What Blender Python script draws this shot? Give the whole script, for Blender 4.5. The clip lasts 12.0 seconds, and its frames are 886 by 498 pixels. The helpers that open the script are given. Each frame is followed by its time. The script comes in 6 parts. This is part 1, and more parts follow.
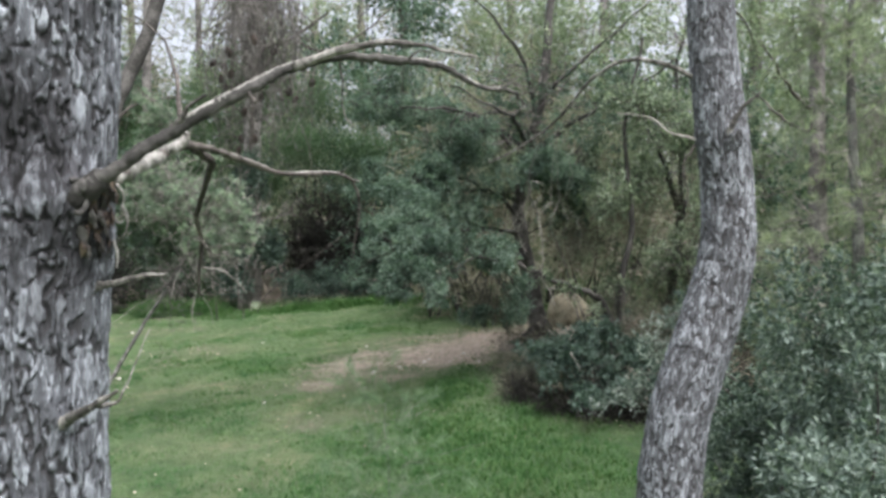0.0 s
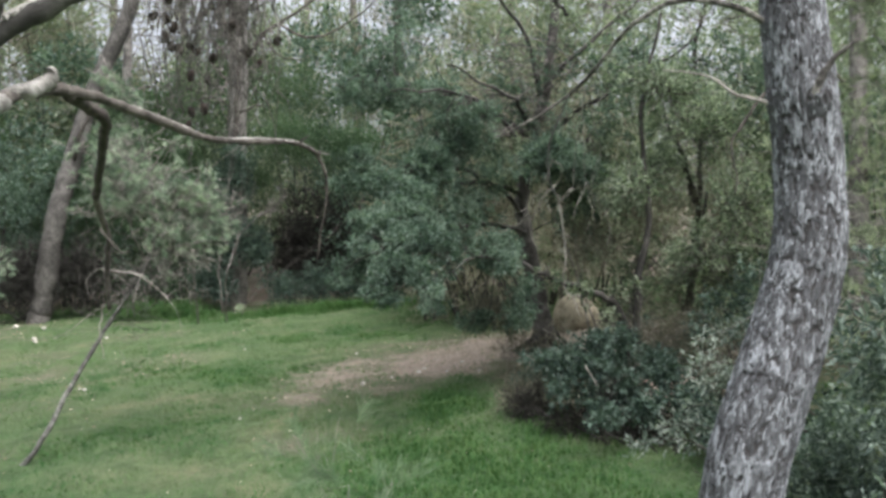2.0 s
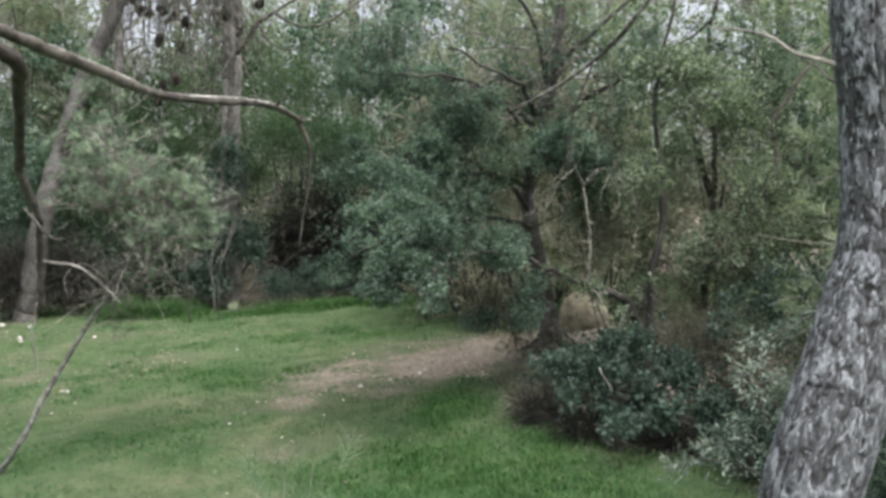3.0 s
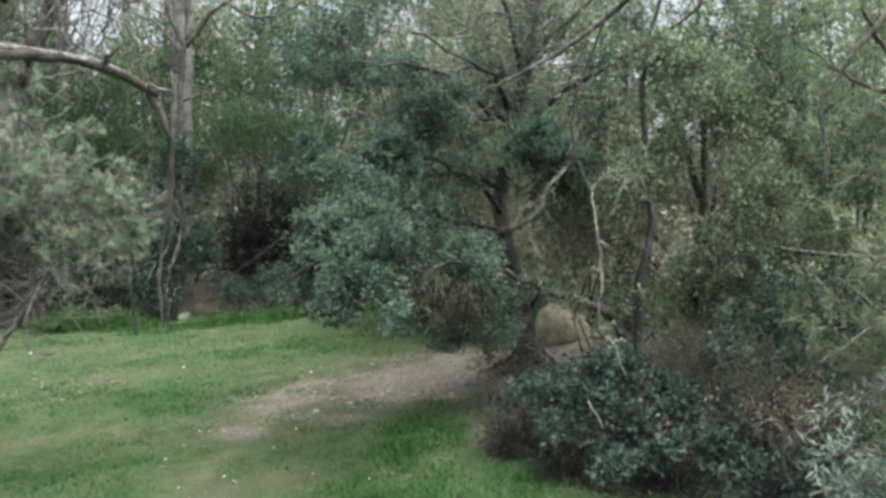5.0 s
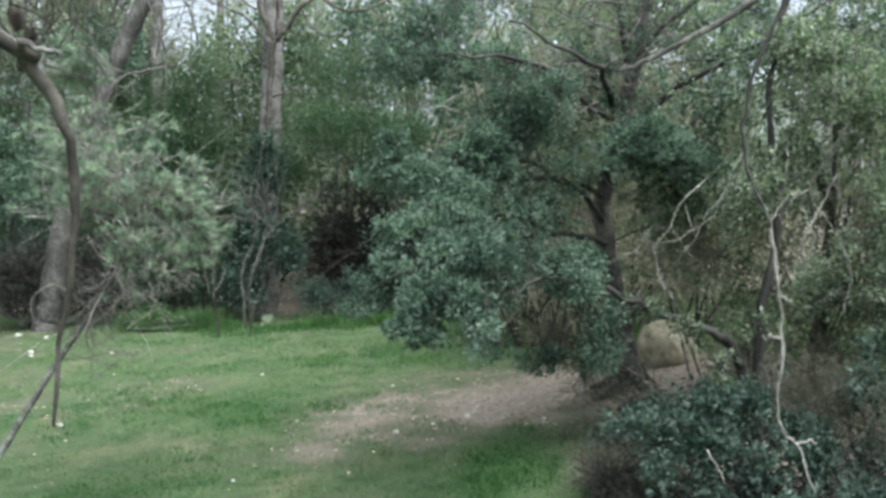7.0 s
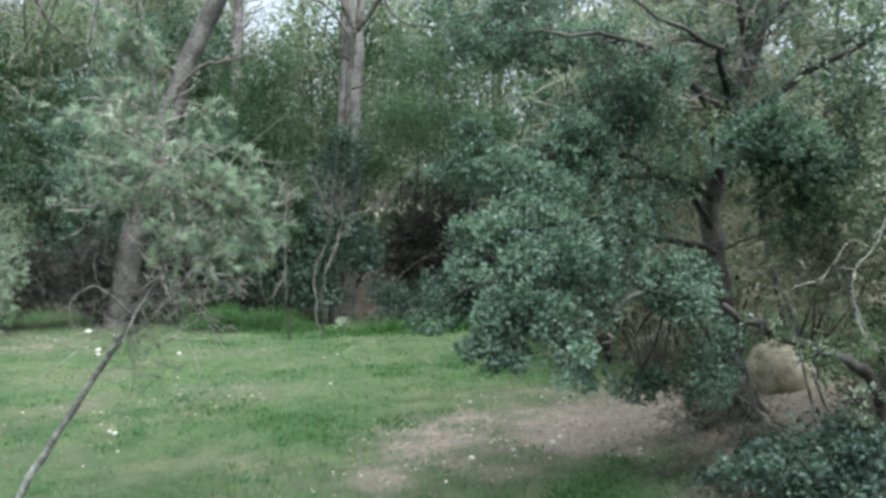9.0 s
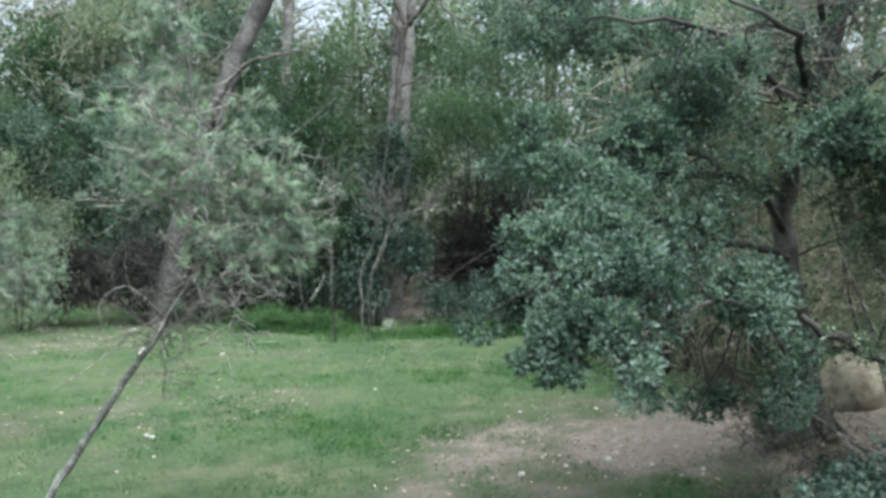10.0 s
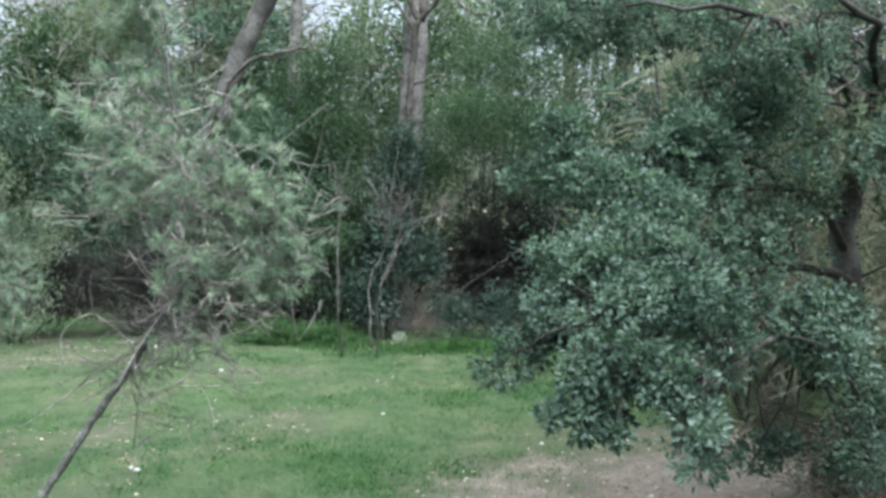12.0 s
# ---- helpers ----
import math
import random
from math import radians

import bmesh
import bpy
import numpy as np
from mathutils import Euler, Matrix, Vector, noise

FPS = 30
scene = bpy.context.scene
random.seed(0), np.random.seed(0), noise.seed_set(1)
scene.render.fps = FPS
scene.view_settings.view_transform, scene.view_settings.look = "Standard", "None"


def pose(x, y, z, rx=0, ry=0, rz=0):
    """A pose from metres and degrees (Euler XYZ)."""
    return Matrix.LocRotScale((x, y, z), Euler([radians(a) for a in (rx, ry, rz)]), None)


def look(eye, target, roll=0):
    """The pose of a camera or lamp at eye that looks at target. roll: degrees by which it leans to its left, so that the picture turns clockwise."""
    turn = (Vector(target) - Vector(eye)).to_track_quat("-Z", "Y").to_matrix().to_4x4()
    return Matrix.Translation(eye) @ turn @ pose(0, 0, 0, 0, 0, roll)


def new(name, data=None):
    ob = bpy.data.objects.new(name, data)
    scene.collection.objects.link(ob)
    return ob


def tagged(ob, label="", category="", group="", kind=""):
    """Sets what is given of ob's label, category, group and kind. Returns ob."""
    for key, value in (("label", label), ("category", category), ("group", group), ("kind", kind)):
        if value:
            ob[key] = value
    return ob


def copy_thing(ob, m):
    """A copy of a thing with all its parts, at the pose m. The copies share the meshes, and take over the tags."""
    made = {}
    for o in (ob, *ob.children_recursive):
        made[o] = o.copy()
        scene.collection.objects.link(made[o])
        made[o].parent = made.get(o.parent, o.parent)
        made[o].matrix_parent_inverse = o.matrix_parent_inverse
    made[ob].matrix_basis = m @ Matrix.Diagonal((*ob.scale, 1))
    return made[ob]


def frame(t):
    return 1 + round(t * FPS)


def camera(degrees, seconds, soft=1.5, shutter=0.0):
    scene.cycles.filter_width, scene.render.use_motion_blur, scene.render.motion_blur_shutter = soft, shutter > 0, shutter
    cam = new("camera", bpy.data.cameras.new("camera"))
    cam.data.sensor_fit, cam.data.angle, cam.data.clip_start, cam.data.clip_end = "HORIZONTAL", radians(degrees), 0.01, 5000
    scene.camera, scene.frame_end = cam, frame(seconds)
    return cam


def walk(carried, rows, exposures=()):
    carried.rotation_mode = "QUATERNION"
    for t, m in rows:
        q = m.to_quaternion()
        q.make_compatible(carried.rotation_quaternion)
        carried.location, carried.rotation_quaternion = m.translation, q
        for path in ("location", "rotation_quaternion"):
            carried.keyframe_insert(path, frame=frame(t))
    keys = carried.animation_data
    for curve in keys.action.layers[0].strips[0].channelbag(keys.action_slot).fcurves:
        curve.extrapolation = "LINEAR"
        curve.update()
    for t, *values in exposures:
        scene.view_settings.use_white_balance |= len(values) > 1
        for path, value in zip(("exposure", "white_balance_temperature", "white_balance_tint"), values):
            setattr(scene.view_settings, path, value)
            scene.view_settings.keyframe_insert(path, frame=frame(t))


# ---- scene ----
cam = camera(50.7, 12.0, soft=3.2)
METRES, EYE, TILT, LEAN, TURN = 6.0, 2.3, -2.5, 0.0, 0.0
ROWS = [
    (0.0, 0.0, 0.0, 0.0, 0.0, 0.0, -0.0),
    (0.5, -0.0001, 0.0468, 0.0024, -0.03, 0.04, -0.02),
    (1.0, -0.0001, 0.0953, 0.0009, -0.11, -0.01, 0.01),
    (1.5, -0.0001, 0.1446, -0.0007, -0.19, -0.02, 0.03),
    (2.0, 0.0004, 0.1938, -0.0018, -0.22, -0.04, 0.04),
    (2.5, -0.0017, 0.2434, -0.0041, -0.26, -0.08, 0.04),
    (3.0, -0.0037, 0.2935, -0.0074, -0.27, -0.16, 0.01),
    (4.8, 0.0035, 0.4570, 0.0060, -2.75, -0.18, 0.47),
    (5.0, 0.004, 0.4725, 0.0079, -2.22, -0.18, 0.38),
    (5.5, 0.0052, 0.5034, 0.0151, 1.51, -0.19, -0.41),
    (6.0, 0.0059, 0.5331, 0.0199, 2.44, -0.22, -0.63),
    (6.5, 0.0049, 0.5696, 0.0225, 2.47, -0.23, -0.67),
    (8.5, -0.0026, 0.7296, 0.0326, 8.38, -0.45, -1.95),
    (9.0, -0.0083, 0.7701, 0.0319, 8.51, -0.44, -2.02),
    (9.5, -0.0144, 0.8093, 0.03, 9.71, -0.45, -2.28),
    (10.0, -0.0209, 0.8475, 0.0325, 11.59, -0.51, -2.69),
    (10.5, -0.0284, 0.8838, 0.0379, 12.33, -0.5, -2.86),
    (11.0, -0.0365, 0.9194, 0.0437, 12.35, -0.51, -2.88),
    (11.5, -0.045, 0.9542, 0.049, 12.39, -0.47, -2.92),
    (12.0, -0.0539, 0.9896, 0.0546, 12.38, -0.57, -2.93),
]
# The clip's camera drifts from a warmer to a cooler white balance.
LOOK = [(0.0, 1.27, 6350, 12), (3.0, 1.18, 6480, 10), (5.0, 1.25, 6360, 6.5), (6.5, 1.33, 6100, 4.5), (9.0, 1.45, 5910, 4), (12.0, 1.44, 5820, 5)]
walk(cam, [(t, pose(0, 0, EYE, TILT, LEAN, TURN) @ pose(METRES * x, METRES * y, METRES * z, 90 + pitch, roll, yaw)) for t, x, y, z, yaw, pitch, roll in ROWS], LOOK)

# ---- world and light: a pale overcast late-afternoon sky ----
world = bpy.data.worlds.new("overcast_sky")
scene.world = world
world.use_nodes = True
wn = world.node_tree.nodes
sky = wn.new("ShaderNodeTexSky")
sky.sky_type = "NISHITA"
sky.sun_disc = False
sky.sun_elevation = radians(66)
sky.sun_rotation = radians(146)
sky.air_density, sky.dust_density, sky.ozone_density = 0.7, 5.0, 1.0
wn["Background"].inputs["Strength"].default_value = 0.15
veil = wn.new("ShaderNodeHueSaturation")                # thin cloud takes most of the blue away
veil.inputs["Saturation"].default_value = 0.35
world.node_tree.links.new(sky.outputs["Color"], veil.inputs["Color"])
world.node_tree.links.new(veil.outputs["Color"], wn["Background"].inputs["Color"])

sun = new("sun", bpy.data.lights.new("sun", "SUN"))
sun.data.energy = 1.4
sun.data.angle = radians(60)
sun.data.color = (1.0, 0.96, 0.9)
sun.matrix_world = look((0, 0, 30), (-6, 9, 0))


# ---- numeric helpers ----
def unit(v):
    return v / np.maximum(np.linalg.norm(v, axis=-1, keepdims=True), 1e-9)


def hash3(i, j, k, seed):
    n = (i * 73856093) ^ (j * 19349663) ^ (k * 83492791) ^ (seed * 2654435)
    n = (n ^ (n >> 13)) * 1274126177
    return ((n ^ (n >> 16)) & 0xFFFF) / 65535.0


def vnoise(p, scale, seed=0):
    """Smooth value noise, 0 to 1, at the points p (N, 3)."""
    q = np.asarray(p, float) / scale
    b = np.floor(q).astype(np.int64)
    f = q - b
    f = f * f * (3 - 2 * f)
    out = 0
    for dx in (0, 1):
        for dy in (0, 1):
            for dz in (0, 1):
                w = (f[:, 0] if dx else 1 - f[:, 0]) * (f[:, 1] if dy else 1 - f[:, 1]) * (f[:, 2] if dz else 1 - f[:, 2])
                out = out + w * hash3(b[:, 0] + dx, b[:, 1] + dy, b[:, 2] + dz, seed)
    return out


def vnoise2(x, y, scale, seed=0):
    p = np.stack([np.ravel(x), np.ravel(y), np.zeros(np.size(x))], 1)
    return vnoise(p, scale, seed).reshape(np.shape(x))


def ground_z(x, y):
    """Height of the clearing's ground: low to the left, rising to the right and to the back."""
    x, y = np.asarray(x, float), np.asarray(y, float)
    xs, ys = 9 * np.tanh(x / 9), 12 + 22 * np.tanh((y - 12) / 22)
    z = 0.075 * (xs + 0.9) + 0.05 * (ys - 12)
    z = z + 0.30 * np.exp(-(((x - 2.6) / 1.6) ** 2 + ((y - 13.2) / 2.2) ** 2))
    near = np.exp(-((x / 30) ** 2 + ((y - 10) / 30) ** 2))
    return z + near * (0.10 * (vnoise2(x, y, 1.9, 3) - 0.5) + 0.045 * (vnoise2(x, y, 0.55, 4) - 0.5) + 0.035 * (vnoise2(x, y, 0.24, 5) - 0.5))


def blob(x, y, cx, cy, rx, ry, turn=0.0):
    c, s = math.cos(radians(turn)), math.sin(radians(turn))
    u, v = (x - cx) * c + (y - cy) * s, -(x - cx) * s + (y - cy) * c
    d = np.sqrt((u / rx) ** 2 + (v / ry) ** 2)
    return np.clip(1.5 - d, 0, 1)


def lushness(x, y):
    """1 where the grass stands tall and deep green."""
    m = np.maximum.reduce([
        blob(x, y, 0.05, 11.4, 0.42, 0.95, -10), blob(x, y, 0.35, 9.5, 1.35, 1.1), blob(x, y, 0.5, 8.2, 1.5, 1.2), blob(x, y, -0.6, 7.6, 1.2, 0.8) * 0.7,
        blob(x, y, -2.9, 14.0, 1.3, 0.8, -15) * 0.52, blob(x, y, -1.9, 16.4, 1.4, 0.9) * 0.5, blob(x, y, -5.5, 19.6, 0.9, 0.5) * 1.2, blob(x, y, -2.3, 19.3, 2.6, 0.5) * 0.85, blob(x, y, -8.5, 20.3, 2.4, 0.5) * 0.7, blob(x, y, -3.2, 11.2, 1.1, 0.5, 20) * 0.45])
    n = 0.6 * vnoise2(x, y, 0.6, 14) + 0.4 * vnoise2(x, y, 0.2, 15)
    return np.clip((m + (n - 0.5) * 0.9 - 0.25) * 1.15, 0, 1)


def bareness(x, y):
    """1 on trodden earth and leaf litter, 0 in full grass."""
    m = np.maximum.reduce([
        blob(x, y, 0.25, 13.75, 1.5, 1.35, 15), blob(x, y, -0.95, 13.5, 1.1, 1.25) * 0.85, blob(x, y, -1.45, 12.2, 0.75, 0.7, 25) * 0.52, blob(x, y, -0.65, 12.45, 0.8, 0.6) * 0.66, blob(x, y, 1.9, 13.3, 1.8, 1.9), blob(x, y, 2.6, 12.0, 2.0, 2.2),
        blob(x, y, -4.0, 14.8, 0.8, 0.9) * 0.3, blob(x, y, -4.5, 14.0, 0.9, 1.6, 15) * 0.40, blob(x, y, -6.1, 15.0, 0.8, 1.4) * 0.36, blob(x, y, -5.4, 12.4, 0.7, 0.9) * 0.34, blob(x, y, -3.9, 17.2, 1.1, 0.8) * 0.42])
    m = np.maximum.reduce([m,
        blob(x, y, -8.6, 18.6, 3.2, 1.6) * 0.42, blob(x, y, 1.05, 6.4, 0.5, 1.0) * 0.7, blob(x, y, 3.4, 7.5, 1.6, 4.0) * 0.35, blob(x, y, -1.2, 10.6, 0.8, 0.5) * 0.4,
        blob(x, y, -5.2, 11.0, 1.0, 1.0) * 0.3, blob(x, y, -6.4, 14.2, 1.6, 2.2) * 0.25, blob(x, y, 1.75, 10.3, 0.9, 0.6) * 0.9])
    m = np.maximum(m, np.clip((y - 19.6 + 0.05 * x) / 2.2, 0, 1)) * (1 - 0.8 * lushness(x, y))
    n = 0.5 * vnoise2(x, y, 0.8, 11) + 0.3 * vnoise2(x, y, 0.25, 12) + 0.2 * vnoise2(x, y, 0.1, 13)
    return np.clip((m + (n - 0.5) * 1.0 - 0.20) * 1.2, 0, 1)


def raw_mesh(name, verts, faces, smooth=False, **floats):
    """A mesh from an array of vertices and a list of face arrays (each with its own count of corners)."""
    me = bpy.data.meshes.new(name)
    verts = np.asarray(verts, np.float32)
    faces = [np.asarray(f, np.int32) for f in faces if len(f)]
    me.vertices.add(len(verts))
    me.vertices.foreach_set("co", verts.ravel())
    loops = np.concatenate([f.ravel() for f in faces])
    totals = np.concatenate([np.full(len(f), f.shape[1], np.int32) for f in faces])
    me.loops.add(len(loops))
    me.loops.foreach_set("vertex_index", loops)
    me.polygons.add(len(totals))
    me.polygons.foreach_set("loop_start", np.concatenate([[0], np.cumsum(totals)[:-1]]).astype(np.int32))
    me.polygons.foreach_set("use_smooth", np.full(len(totals), smooth))
    for key, values in floats.items():
        me.attributes.new(key, "FLOAT", "POINT").data.foreach_set("value", np.asarray(values, np.float32))
    me.update(calc_edges=True)
    return me


# ---- materials ----
def material(name, rough=0.8):
    m = bpy.data.materials.new(name)
    m.use_nodes = True
    b = m.node_tree.nodes["Principled BSDF"]
    b.inputs["Roughness"].default_value = rough
    return m, m.node_tree.nodes, m.node_tree.links, b


def node(nodes, links, kind, ins=None, **props):
    n = nodes.new(kind)
    for k, v in props.items():
        setattr(n, k, v)
    for k, v in (ins or {}).items():
        if isinstance(v, bpy.types.NodeSocket):
            links.new(v, n.inputs[k])
        else:
            n.inputs[k].default_value = v
    return n


def ramp(nodes, links, fac, stops):
    r = nodes.new("ShaderNodeValToRGB")
    while len(r.color_ramp.elements) < len(stops):
        r.color_ramp.elements.new(0.5)
    for e, (p, c) in zip(r.color_ramp.elements, stops):
        e.position, e.color = p, (*c, 1)
    links.new(fac, r.inputs["Fac"])
    return r.outputs["Color"]


def mix(nodes, links, fac, a, b, blend="MIX"):
    n = nodes.new("ShaderNodeMix")
    n.data_type, n.blend_type = "RGBA", blend
    for i, v in ((0, fac), (6, a), (7, b)):
        if isinstance(v, bpy.types.NodeSocket):
            links.new(v, n.inputs[i])
        else:
            n.inputs[i].default_value = v if i == 0 else (*v, 1)
    return n.outputs[2]


def bark_material(name, fissure, plate, pale, scale=1.0):
    """Plated bark: dark brown in the fissures, grey flaking plates, pale lichen on some of them."""
    m, ns, ln, b = material(name, 0.9)
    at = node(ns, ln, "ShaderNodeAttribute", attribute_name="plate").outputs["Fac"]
    tone = node(ns, ln, "ShaderNodeAttribute", attribute_name="tone").outputs["Fac"]
    co = node(ns, ln, "ShaderNodeTexCoord").outputs["Object"]
    tall = node(ns, ln, "ShaderNodeMapping", {"Vector": co, "Scale": (1.0, 1.0, 0.35)}).outputs["Vector"]
    fine = node(ns, ln, "ShaderNodeTexNoise", {"Vector": tall, "Scale": 90 * scale, "Detail": 6.0, "Roughness": 0.7}).outputs["Fac"]
    flake = node(ns, ln, "ShaderNodeTexNoise", {"Vector": tall, "Scale": 40 * scale, "Detail": 3.0, "Roughness": 0.6, "Distortion": 0.4}).outputs["Fac"]
    big = node(ns, ln, "ShaderNodeTexNoise", {"Vector": co, "Scale": 4.5 * scale, "Detail": 4.0}).outputs["Fac"]
    light = node(ns, ln, "ShaderNodeMath", {0: tone, 1: 0.36, 2: flake}, operation="MULTIPLY_ADD").outputs[0]
    plates = ramp(ns, ln, light, [(0.48, tuple(c * 0.55 for c in plate)), (0.66, plate), (0.75, tuple(0.5 * (p + q) for p, q in zip(plate, pale))), (0.83, pale)])
    plates = mix(ns, ln, ramp(ns, ln, big, [(0.46, (0, 0, 0)), (0.66, (0.5, 0.5, 0.5))]), plates, tuple(c * 0.5 for c in plate))
    plates = mix(ns, ln, 0.85, plates, ramp(ns, ln, fine, [(0.30, (0.35, 0.34, 0.33)), (0.5, (0.85, 0.85, 0.85)), (0.72, (1.25, 1.25, 1.25))]), "MULTIPLY")
    fleck = node(ns, ln, "ShaderNodeTexNoise", {"Vector": tall, "Scale": 62 * scale, "Detail": 2.0, "Roughness": 0.5, "Distortion": 0.3}).outputs["Fac"]
    plates = mix(ns, ln, ramp(ns, ln, fleck, [(0.60, (0, 0, 0)), (0.68, (0.8, 0.8, 0.8))]), plates, tuple(min(1.0, c * 1.05) for c in pale))
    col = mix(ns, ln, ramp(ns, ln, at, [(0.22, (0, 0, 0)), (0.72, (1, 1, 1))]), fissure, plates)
    stain = node(ns, ln, "ShaderNodeAttribute", attribute_name="stain").outputs["Fac"]
    ln.new(mix(ns, ln, stain, col, (0.17, 0.15, 0.155), "MULTIPLY"), b.inputs["Base Color"])
    h = node(ns, ln, "ShaderNodeMath", {0: flake, 1: 1.5, 2: fine}, operation="MULTIPLY_ADD").outputs[0]
    bump = node(ns, ln, "ShaderNodeBump", {"Height": h, "Strength": 0.6, "Distance": 0.005})
    ln.new(bump.outputs["Normal"], b.inputs["Normal"])
    return m


def wood_material(name, dark, mid, pale, scale=1.0, rough=0.85):
    """Weathered wood or thin bark: streaks, spots and relief."""
    m, ns, ln, b = material(name, rough)
    co = node(ns, ln, "ShaderNodeTexCoord").outputs["Object"]
    a = node(ns, ln, "ShaderNodeTexNoise", {"Vector": co, "Scale": 28 * scale, "Detail": 6.0, "Roughness": 0.7}).outputs["Fac"]
    c = node(ns, ln, "ShaderNodeTexNoise", {"Vector": co, "Scale": 5 * scale, "Detail": 3.0}).outputs["Fac"]
    worn = ramp(ns, ln, a, [(0.36, mid), (0.60, pale)])
    sound = ramp(ns, ln, a, [(0.36, dark), (0.56, mid), (0.76, pale)])
    ln.new(mix(ns, ln, ramp(ns, ln, c, [(0.47, (0, 0, 0)), (0.58, (1, 1, 1))]), sound, worn), b.inputs["Base Color"])
    bump = node(ns, ln, "ShaderNodeBump", {"Height": a, "Strength": 0.6, "Distance": 0.006})
    ln.new(bump.outputs["Normal"], b.inputs["Normal"])
    return m


def leaf_material(name, dark, mid, pale, rough=0.5, through_light=0.25, patch=0.8, gloss=0.5, vary=0.55):
    """Leaves: tone varies leaf by leaf and in soft patches; some light passes through."""
    m, ns, ln, b = material(name, rough)
    b.inputs["Specular IOR Level"].default_value = gloss
    geo = node(ns, ln, "ShaderNodeNewGeometry")
    co = node(ns, ln, "ShaderNodeTexCoord").outputs["Object"]
    soft = node(ns, ln, "ShaderNodeTexNoise", {"Vector": co, "Scale": 1.0 / patch, "Detail": 3.0}).outputs["Fac"]
    per = geo.outputs["Random Per Island"]
    v = node(ns, ln, "ShaderNodeMath", {0: per, 1: vary, 2: 0.275 - 0.5 * vary}, operation="MULTIPLY_ADD").outputs[0]
    v = node(ns, ln, "ShaderNodeMath", {0: soft, 1: 0.9, 2: v}, operation="MULTIPLY_ADD").outputs[0]
    age = node(ns, ln, "ShaderNodeAttribute", attribute_name="age").outputs["Fac"]
    v = node(ns, ln, "ShaderNodeMath", {0: v, 1: age}, operation="ADD").outputs[0]
    col = ramp(ns, ln, v, [(0.35, dark), (0.68, mid), (1.0, pale)])
    ln.new(col, b.inputs["Base Color"])
    tr = node(ns, ln, "ShaderNodeBsdfTranslucent", {"Color": mix(ns, ln, 1.0, col, (1.0, 1.15, 0.7), "MULTIPLY")})
    sh = node(ns, ln, "ShaderNodeMixShader", {0: through_light, 1: b.outputs[0], 2: tr.outputs[0]})
    ln.new(sh.outputs[0], ns["Material Output"].inputs["Surface"])
    return m


def ground_material():
    m, ns, ln, b = material("ground_turf_and_earth", 0.95)
    co = node(ns, ln, "ShaderNodeTexCoord").outputs["Object"]
    bare = node(ns, ln, "ShaderNodeAttribute", attribute_name="bare").outputs["Fac"]
    n1 = node(ns, ln, "ShaderNodeTexNoise", {"Vector": co, "Scale": 0.9, "Detail": 5.0, "Roughness": 0.6}).outputs["Fac"]
    n2 = node(ns, ln, "ShaderNodeTexNoise", {"Vector": co, "Scale": 14.0, "Detail": 6.0, "Roughness": 0.7}).outputs["Fac"]
    n3 = node(ns, ln, "ShaderNodeTexNoise", {"Vector": co, "Scale": 55.0, "Detail": 4.0, "Roughness": 0.7}).outputs["Fac"]
    turf = ramp(ns, ln, n1, [(0.36, (0.070, 0.128, 0.050)), (0.5, (0.092, 0.142, 0.064)), (0.65, (0.140, 0.166, 0.092))])
    turf = mix(ns, ln, 0.6, turf, ramp(ns, ln, n2, [(0.3, (0.5, 0.55, 0.45)), (0.7, (1.25, 1.2, 1.1))]), "MULTIPLY")
    n4 = node(ns, ln, "ShaderNodeTexNoise", {"Vector": co, "Scale": 3.2, "Detail": 4.0, "Roughness": 0.6}).outputs["Fac"]
    turf = mix(ns, ln, 0.8, turf, ramp(ns, ln, n4, [(0.36, (0.60, 0.70, 0.58)), (0.5, (1.0, 1.0, 1.0)), (0.64, (1.3, 1.18, 1.2))]), "MULTIPLY")
    earth = ramp(ns, ln, n2, [(0.3, (0.18, 0.148, 0.122)), (0.5, (0.30, 0.252, 0.21)), (0.72, (0.40, 0.345, 0.295))])
    earth = mix(ns, ln, ramp(ns, ln, n3, [(0.55, (0, 0, 0)), (0.75, (1, 1, 1))]), earth, (0.44, 0.39, 0.335))
    lush = node(ns, ln, "ShaderNodeAttribute", attribute_name="lush").outputs["Fac"]
    turf = mix(ns, ln, lush, turf, (0.050, 0.112, 0.038))
    thatch = mix(ns, ln, ramp(ns, ln, bare, [(0.05, (0, 0, 0)), (0.5, (1, 1, 1))]), turf, (0.112, 0.126, 0.074))
    ln.new(mix(ns, ln, ramp(ns, ln, bare, [(0.35, (0, 0, 0)), (0.9, (1, 1, 1))]), thatch, earth), b.inputs["Base Color"])
    h = node(ns, ln, "ShaderNodeMath", {0: n2, 1: 2.0, 2: n3}, operation="MULTIPLY_ADD").outputs[0]
    ln.new(node(ns, ln, "ShaderNodeBump", {"Height": h, "Strength": 0.9, "Distance": 0.03}).outputs["Normal"], b.inputs["Normal"])
    return m


